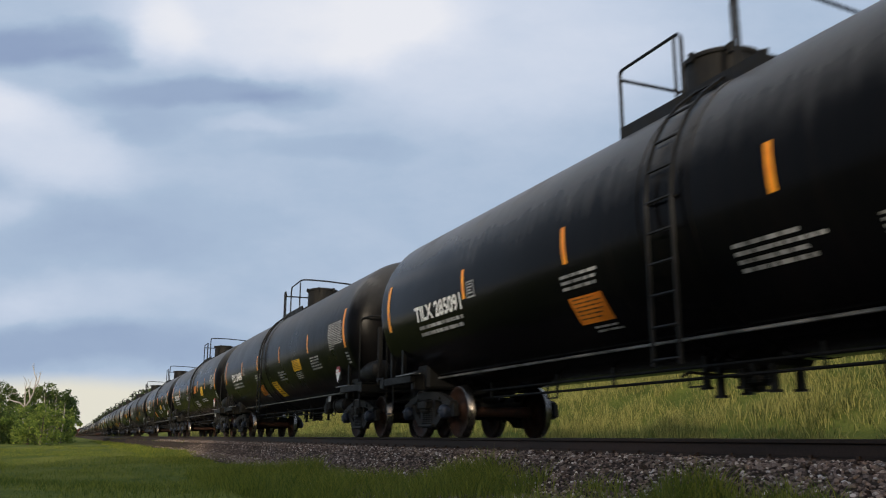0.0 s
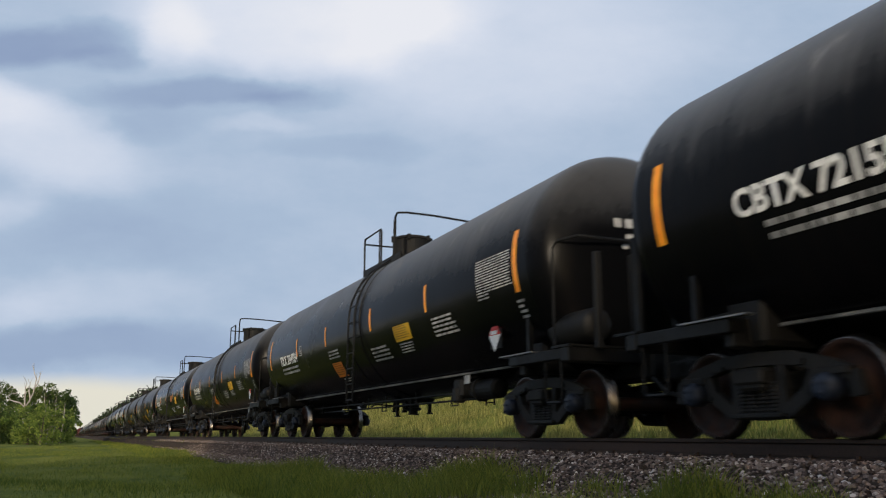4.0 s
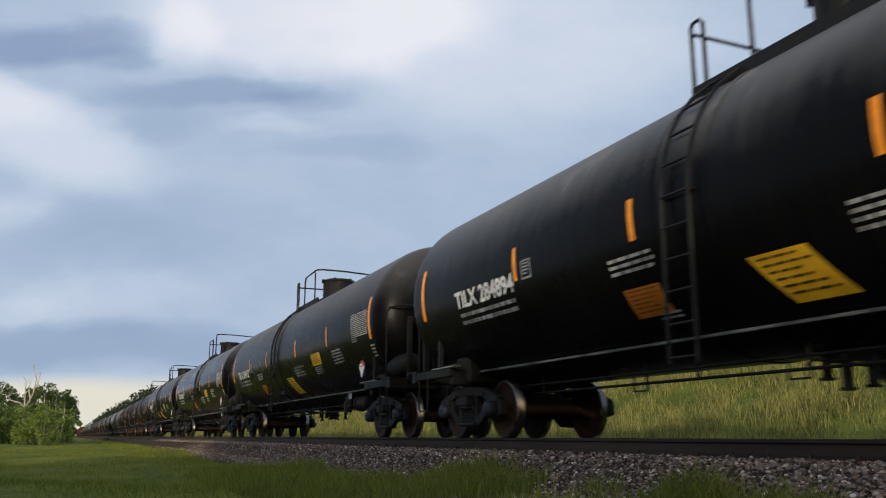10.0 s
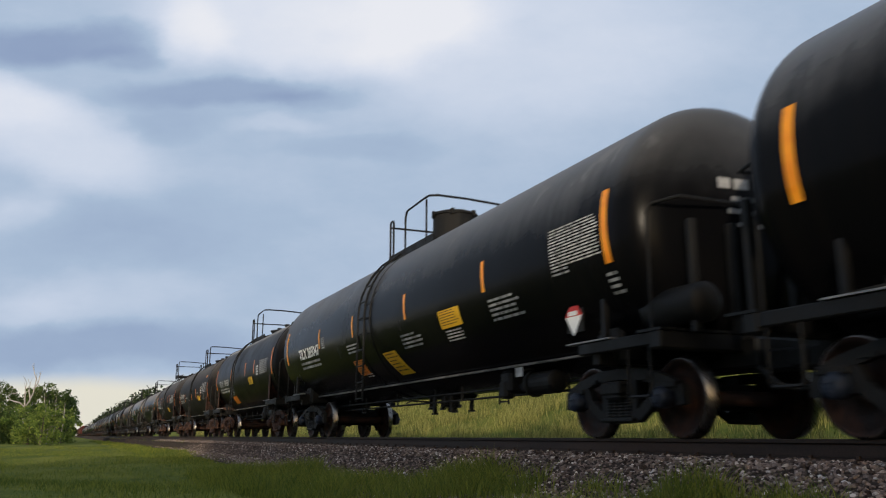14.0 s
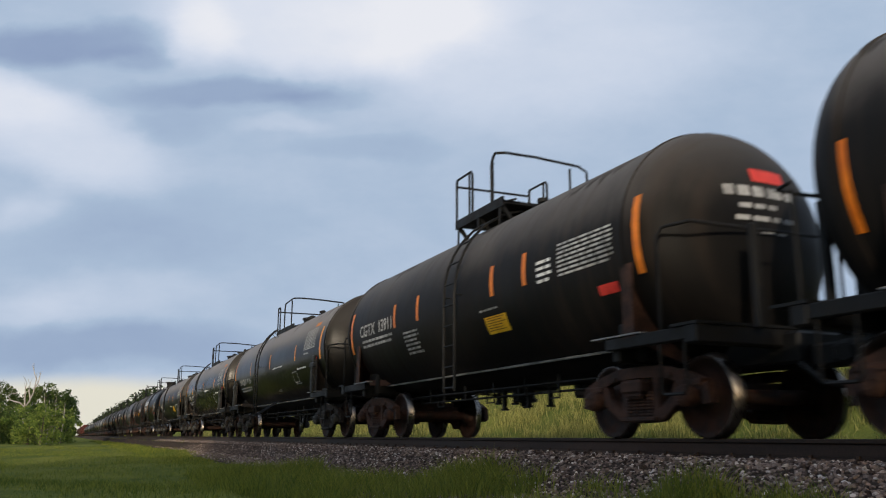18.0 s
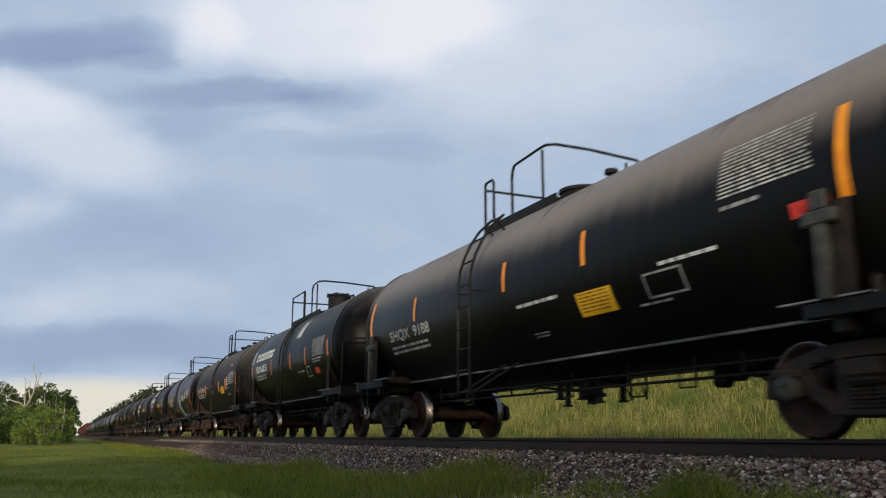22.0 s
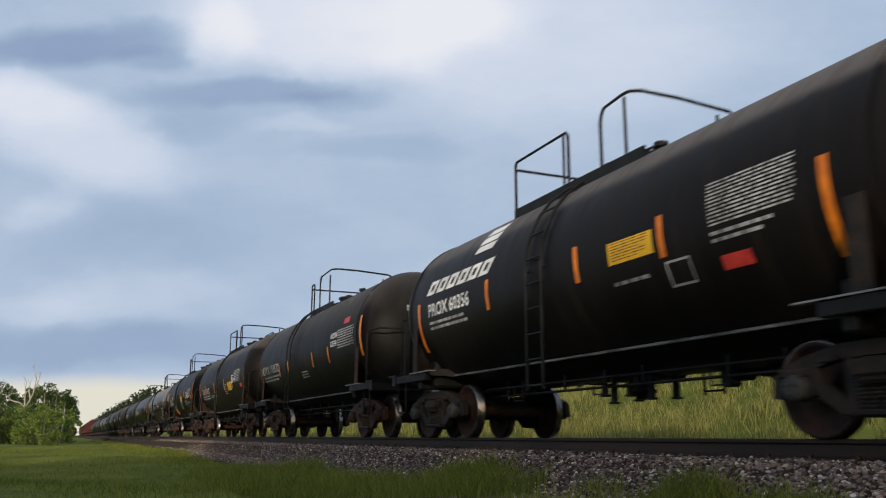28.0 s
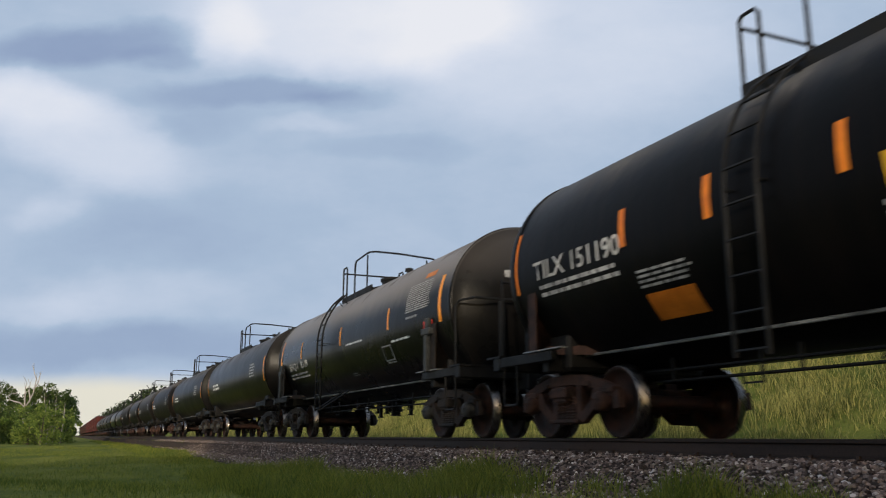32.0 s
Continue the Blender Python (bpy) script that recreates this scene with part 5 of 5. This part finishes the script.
# ---- trees ----
def leaf_cloud(centres, per, leaf, rng):
    """Small folded leaves strewn round many clump centres."""
    V, F = [], []
    for c, r in centres:
        for _ in range(per):
            d = Vector((rng.gauss(0, 1), rng.gauss(0, 1), rng.gauss(0, 1)))
            d = d.normalized() * r * rng.random() ** 0.4
            p = Vector(c) + d
            s = leaf * rng.uniform(0.6, 1.3)
            a = Vector((rng.uniform(-1, 1), rng.uniform(-1, 1), rng.uniform(-0.6, 0.6))).normalized() * s
            b = a.orthogonal().normalized() * s * 0.55
            b.rotate(Matrix.Rotation(rng.uniform(0, 6.28), 3, a))
            n = len(V)
            V += [tuple(p - a), tuple(p + b), tuple(p + a), tuple(p - b)]
            F.append((n, n + 1, n + 2, n + 3))
    me = bpy.data.meshes.new("crown")
    me.from_pydata(V, [], F)
    return me


def tree(name, h, spread, seed, leafmat, label, leaf=0.11, clumps=46, per=46, low=0.3):
    rng = random.Random(seed)
    t = thing(name, Matrix(), label, "bush" if "bush" in name else "tree", "bushes" if "bush" in name else "trees")
    bm = bmesh.new()
    lean = (rng.uniform(-0.3, 0.3), rng.uniform(-0.3, 0.3))
    trunk = [(lean[0] * f, lean[1] * f, h * 0.86 * f) for f in (0, 0.15, 0.35, 0.6, 0.8, 1)]
    r0 = 0.018 * h + 0.03
    tube(bm, trunk, [r0 * (1.25 - f) for f in (0, 0.25, 0.45, 0.7, 0.95, 1.15)], 7)
    centres = []
    for i in range(clumps):
        f = low + (1 - low) * (i + rng.random()) / clumps
        wide = spread * (0.35 + 0.75 * math.sin(math.pi * min(1, (f - low) / (1 - low) * 0.85 + 0.12))) * rng.uniform(0.45, 1.1)
        a = rng.uniform(0, 6.28)
        c = (lean[0] * f + wide * math.cos(a), lean[1] * f + wide * math.sin(a), h * f + rng.uniform(-0.2, 0.3))
        centres.append((c, spread * rng.uniform(0.16, 0.34)))
        if i % 3 == 0:
            b = (lean[0] * f * 0.7, lean[1] * f * 0.7, max(0.1, c[2] - wide * 0.7))
            tube(bm, [b, tuple((p + q) / 2 + (0.1 if k == 2 else 0) for k, (p, q) in enumerate(zip(b, c))), c], [r0 * 0.35, r0 * 0.22, 0.012], 5)
    part("trunk", bm, M["bark"], t)
    me = leaf_cloud(centres, per, leaf, rng)
    me.materials.append(M[leafmat])
    part("crown", me, None, t)
    return t


def dead_tree():
    rng = random.Random(4)
    t = thing("dead_tree", Matrix(), "bleached bare dead tree among green bushes", "tree")
    part("trunk", tube(bmesh.new(), [(0, 0, 0), (0.08, 0, 2.2), (0.0, 0.1, 4.2)], [0.15, 0.12, 0.10], 7), M["deadwood"], t)
    limbs = (((0, 0.1, 4.15), (0.45, 0, 4.9), (0.75, 0, 5.8), (0.95, 0, 7.4), (0.62, 0, 8.3), (0.5, 0, 9.3)),
             ((0, 0.1, 4.15), (-0.05, 0.1, 5.3), (-0.12, 0.1, 6.3), (-0.02, 0, 7.0)),
             ((0, 0.1, 4.15), (-0.5, 0, 4.7), (-1.5, 0, 4.95), (-1.8, 0, 5.35), (-1.45, 0, 5.75), (-0.9, 0, 5.75)),
             ((0.8, 0, 6.3), (1.15, 0.1, 7.0), (1.3, 0.1, 8.0)), ((0.55, 0, 5.1), (0.3, -0.2, 6.0), (0.35, -0.2, 6.9)))
    for row in limbs:
        n = len(row)
        part("limb", tube(bmesh.new(), row, [0.085 * (1 - k / n) + 0.012 for k in range(n)], 5), M["deadwood"], t)
        for i in range(5):
            k = rng.randrange(n // 2, n)
            a = Vector(row[k])
            b = a + Vector((rng.uniform(-0.45, 0.45), rng.uniform(-0.3, 0.3), rng.uniform(0.35, 0.9)))
            part("twig", tube(bmesh.new(), [a, a.lerp(b, 0.5) + Vector((rng.uniform(-0.06, 0.06), 0, 0)), b], [0.022, 0.014, 0.007], 4), M["deadwood"], t)
    return t


def bare_stem(seed):
    rng = random.Random(seed)
    t = thing("dead_sapling", Matrix(), "thin pale bare dead sapling among bushes", "tree", "dead saplings")
    h = rng.uniform(4.2, 5.0)
    part("trunk", tube(bmesh.new(), [(0, 0, 0), (rng.uniform(-0.2, 0.2), 0, h * 0.5), (rng.uniform(-0.3, 0.3), 0, h)], [0.06, 0.045, 0.015], 5), M["deadwood"], t)
    for i in range(4):
        z = h * rng.uniform(0.5, 0.85)
        part("twig", tube(bmesh.new(), [(0, 0, z), (rng.uniform(-0.5, 0.5), 0, z + rng.uniform(0.3, 0.7))], [0.025, 0.008], 4), M["deadwood"], t)
    return t


kinds = [tree("poplar_tree", 10.6, 2.9, 31, "leaf", "green leafy poplar on the bank", 0.15, 60, 50, 0.15), tree("poplar_tree", 9.6, 3.2, 32, "leafdark", "dark green leafy tree on the bank", 0.15, 60, 50, 0.12), tree("poplar_tree", 11.4, 3.0, 33, "leaf", "tall green poplar on the bank", 0.15, 60, 50, 0.15)]
tr = random.Random(77)
for i in range(54):
    y = -6 + i * 4.2 + tr.uniform(-1.2, 1.2)
    x = 33.5 + tr.uniform(-1.5, 2.5)
    m = pose(x, y, ground_z(x, y) - 0.1, 0, 0, tr.uniform(0, 360)) @ Matrix.Scale(max(0.48, min(1.0, 0.48 + (y - 45) * 0.007)), 4)
    if i < 3:
        kinds[i].matrix_basis = m
    else:
        copy_thing(kinds[i % 3], m)


def far_wood(name, x0, x1, y0, y1, h, count, seed, label, z=0.0, leaf=0.5):
    rng = random.Random(seed)
    centres = []
    for _ in range(count):
        x, y = rng.uniform(x0, x1), rng.uniform(y0, y1)
        top = h * rng.uniform(0.7, 1.08)
        for f in (0.25, 0.5, 0.72, 0.9):
            centres.append(((x + rng.uniform(-1, 1), y + rng.uniform(-1, 1), z + top * f), h * rng.uniform(0.10, 0.2) * (1.2 - 0.4 * f)))
    me = leaf_cloud(centres, 26, leaf, rng)
    me.materials.append(M["woodleaf"])
    return tagged(new(name, me), label, "woods", "", "stuff")


far_wood("far_woods", 21, 30, 275, 900, 15.5, 420, 41, "distant dark green row of trees along the track", 0.0, 0.55)
far_wood("far_treeline", -420, 900, 1250, 1500, 13, 420, 43, "hazy line of far woods on the horizon", -0.7, 1.5)

# brush beside the track
bush_src = [tree("willow_bush", 3.3, 2.0, 51, "bushleaf", "bright green willow bush in the meadow", 0.12, 40, 60, 0.06), tree("willow_bush", 4.2, 2.3, 52, "leaf", "green willow bush in the meadow", 0.13, 44, 60, 0.06)]
tree_src = [tree("poplar_tree", 6.2, 2.3, 53, "leafdark", "dark green bushy poplar by the meadow", 0.15, 56, 60, 0.12), tree("poplar_tree", 6.8, 2.2, 54, "leaf", "green bushy poplar by the meadow", 0.15, 56, 60, 0.12)]
BRUSH = [(0, -2.2, 84), (1, -6.6, 92), (0, -4.6, 97), (1, -8.8, 92), (0, -0.9, 99), (1, -10.5, 97), (0, -7.6, 88), (1, -5.0, 104), (0, -3.4, 90), (1, -9.0, 103)]
WOOD = [(0, -1.7, 118), (1, -3.2, 116), (0, -5.6, 119), (1, -7.8, 117), (0, -10.2, 120), (1, -12.4, 122), (0, -1.3, 126), (0, -1.7, 132), (1, -4.4, 130), (0, -0.9, 140)]
for src, rows in ((bush_src, BRUSH), (tree_src, WOOD)):
    for i, (n, x, y) in enumerate(rows):
        m = pose(x, y, -0.85, 0, 0, tr.uniform(0, 360))
        if i < 2:
            src[n].matrix_basis = m
        else:
            copy_thing(src[n], m)
dead_tree().matrix_basis = pose(-4.5, 101, -0.85) @ Matrix.Scale(0.92, 4)
for i, (x, y) in enumerate(((-1.4, 96), (-0.7, 98), (-2.3, 95), (-1.9, 94))):
    bare_stem(i).matrix_basis = pose(x, y, -0.85)

# tall trees on the camera's side, which keep the near ground in shade
shade_src = [tree("aspen_tree", 15.0, 3.4, 61, "leafdark", "tall dark green aspen beside the meadow", 0.24, 80, 74, 0.05), tree("aspen_tree", 15.8, 3.2, 62, "leaf", "tall green aspen beside the meadow", 0.24, 80, 74, 0.05)]
SHADE = [(-4.6 - i * 1.35, -11.0 - 2.2 * (i % 2)) for i in range(17)]
for i, (x, y) in enumerate(SHADE):
    size = 0.40 + 0.032 * i
    m = pose(x + tr.uniform(-0.4, 0.4), y + tr.uniform(-0.8, 0.8), -0.85, 0, 0, tr.uniform(0, 360))
    if i < 2:
        shade_src[i].matrix_basis = m @ Matrix.Scale(size, 4)
    else:
        copy_thing(shade_src[i % 2], m @ Matrix.Scale(size / shade_src[i % 2].scale.x, 4))


# ---- sky backdrop: a wide low vault of moving cloud, far behind everything ----
def cloud_material():
    m = Nodes("drifting_cloud")
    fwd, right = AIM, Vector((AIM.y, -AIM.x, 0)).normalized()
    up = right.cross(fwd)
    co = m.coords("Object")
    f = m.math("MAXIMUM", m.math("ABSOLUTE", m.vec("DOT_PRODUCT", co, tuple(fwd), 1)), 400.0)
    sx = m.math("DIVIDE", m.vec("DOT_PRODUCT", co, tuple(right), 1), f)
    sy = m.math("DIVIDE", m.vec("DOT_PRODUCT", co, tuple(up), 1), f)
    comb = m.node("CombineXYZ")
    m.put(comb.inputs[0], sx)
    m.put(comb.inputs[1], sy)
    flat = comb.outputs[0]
    # uneven edges: push the place about by noise
    warp_n = m.node("TexNoise")
    m.put(warp_n.inputs["Vector"], m.stretch(flat, (5.0, 8.0, 1.0)))
    warp_n.inputs["Scale"].default_value, warp_n.inputs["Detail"].default_value, warp_n.inputs["Roughness"].default_value = 1.0, 6.0, 0.55
    push = m.vec("MULTIPLY", m.vec("SUBTRACT", warp_n.outputs["Color"], (0.5, 0.5, 0.5)), (0.11, 0.07, 0.0))
    place = m.vec("ADD", flat, push)
    total = None

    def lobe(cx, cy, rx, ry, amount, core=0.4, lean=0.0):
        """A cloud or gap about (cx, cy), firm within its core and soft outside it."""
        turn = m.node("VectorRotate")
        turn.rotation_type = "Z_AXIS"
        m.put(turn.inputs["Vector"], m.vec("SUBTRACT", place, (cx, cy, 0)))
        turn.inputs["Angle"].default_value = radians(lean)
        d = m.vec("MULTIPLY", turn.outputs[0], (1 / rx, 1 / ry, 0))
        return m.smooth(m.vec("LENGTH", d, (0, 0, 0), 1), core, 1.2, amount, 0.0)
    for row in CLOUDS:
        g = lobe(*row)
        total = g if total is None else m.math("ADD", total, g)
    soft = m.noise(m.stretch(flat, (3.0, 7.0, 1)), 1.3, 7, 0.58)
    fine = m.noise(m.stretch(flat, (9.0, 16.0, 1)), 1.5, 6, 0.6)
    v = m.math("ADD", total, m.math("ADD", m.math("MULTIPLY", m.math("SUBTRACT", soft, 0.5), 0.42), m.math("MULTIPLY", m.math("SUBTRACT", fine, 0.5), 0.22)))
    ramp = m.node("ValToRGB")
    m.put(ramp.inputs[0], m.math("ADD", m.math("MULTIPLY", v, 0.5), 0.5))
    e = ramp.color_ramp.elements
    e[0].position, e[0].color = 0.10, lin(139, 157, 190)
    e[1].position, e[1].color = 0.95, lin(232, 234, 241)
    for p, c in ((0.30, lin(154, 173, 201)), (0.47, lin(169, 188, 212)), (0.64, lin(196, 208, 227)), (0.80, lin(215, 222, 236))):
        el = e.new(p)
        el.color = c
    col = ramp.outputs[0]
    # pale warm strip over the horizon
    edge = m.math("ADD", sy, m.math("MULTIPLY", m.math("SUBTRACT", soft, 0.5), 0.03))
    low = m.smooth(edge, -0.172, -0.145, 1.0, 0.0)
    col = m.mix(m.math("MULTIPLY", low, 0.9), col, lin(231, 226, 208))
    em = m.node("Emission")
    m.put(em.inputs[0], col)
    em.inputs[1].default_value = 1.0
    m.t.links.new(em.outputs[0], m.t.nodes["Material Output"].inputs[0])
    return m.mat


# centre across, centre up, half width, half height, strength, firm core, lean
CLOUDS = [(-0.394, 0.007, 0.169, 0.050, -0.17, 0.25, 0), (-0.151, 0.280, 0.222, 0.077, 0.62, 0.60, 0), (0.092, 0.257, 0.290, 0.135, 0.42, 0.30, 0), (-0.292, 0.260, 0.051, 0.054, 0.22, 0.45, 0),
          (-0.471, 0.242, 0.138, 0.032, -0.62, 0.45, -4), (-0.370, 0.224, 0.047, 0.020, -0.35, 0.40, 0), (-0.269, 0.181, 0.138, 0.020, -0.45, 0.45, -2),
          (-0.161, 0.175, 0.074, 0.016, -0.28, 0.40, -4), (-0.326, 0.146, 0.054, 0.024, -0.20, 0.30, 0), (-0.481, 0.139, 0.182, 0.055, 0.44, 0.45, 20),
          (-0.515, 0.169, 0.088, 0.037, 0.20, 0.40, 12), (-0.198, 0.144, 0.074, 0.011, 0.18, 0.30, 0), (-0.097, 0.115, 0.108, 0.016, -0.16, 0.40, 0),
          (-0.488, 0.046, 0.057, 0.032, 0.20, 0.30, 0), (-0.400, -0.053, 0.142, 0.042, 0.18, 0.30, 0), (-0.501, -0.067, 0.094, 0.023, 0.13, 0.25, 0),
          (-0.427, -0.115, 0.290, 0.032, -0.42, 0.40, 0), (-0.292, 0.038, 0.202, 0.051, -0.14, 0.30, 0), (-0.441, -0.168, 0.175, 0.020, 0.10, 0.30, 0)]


def make_vault():
    """A flattened dome of cloud with a clear gap where the sun stands."""
    bm = bmesh.new()
    R, H = 3600.0, 1150.0
    a0 = math.atan2(AIM.x, AIM.y)
    rows = []
    for i in range(41):
        e = i / 40
        el = math.radians(-1.0 + 88.0 * e ** 1.15)
        row = []
        for j in range(101):
            a = a0 + math.radians(-150 + 300 * j / 100)
            d = Vector((math.sin(a) * math.cos(el), math.cos(a) * math.cos(el), math.sin(el)))
            k = 1.0 / math.sqrt((d.x ** 2 + d.y ** 2) / R ** 2 + d.z ** 2 / H ** 2)
            row.append(bm.verts.new(d * k))
        rows.append(row)
    for a, b in zip(rows, rows[1:]):
        for j in range(100):
            bm.faces.new((a[j], a[j + 1], b[j + 1], b[j]))
    me = bpy.data.meshes.new("backdrop_sky")
    bm.to_mesh(me)
    bm.free()
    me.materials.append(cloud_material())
    return tagged(new("backdrop_sky", me), "blue sky with broken white and grey drifting cloud", "sky", "", "structure")


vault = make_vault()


# ---- what moves ----
def motions():
    across = Vector((AIM.y, -AIM.x, 0)).normalized()
    walk(vault, [(0, Matrix.Translation(across * -78)), (CLIP, Matrix.Translation(across * 78))])
    for car, y0, sets in TRAIN:
        walk(car, [(0, pose(RAIL_X, y0, 0)), (CLIP, pose(RAIL_X, y0 - SPEED * CLIP, 0))])
        turn = math.degrees(SPEED / WHEEL_R)
        for w in sets:
            # roll while the car is near enough for its wheels to be made out
            passing = (y0 + w.parent.location.y + w.location.y) / SPEED
            t0, t1 = max(0.0, passing - 2.2), min(CLIP, passing + 0.3)
            rows = [(0.0, 0.0)]
            n0, n1 = math.ceil(t0 * FPS), math.floor(t1 * FPS)
            rows += [(n / FPS, (n / FPS - t0) * turn) for n in range(max(n0, 1), n1 + 1)]
            if rows[-1][0] < CLIP - 0.01:
                rows.append((CLIP, rows[-1][1]))
            y = w.location.y
            if len(rows) > 3:
                walk(w, [(t, pose(0, y, WHEEL_R, a, 0, 0)) for t, a in rows])


motions()
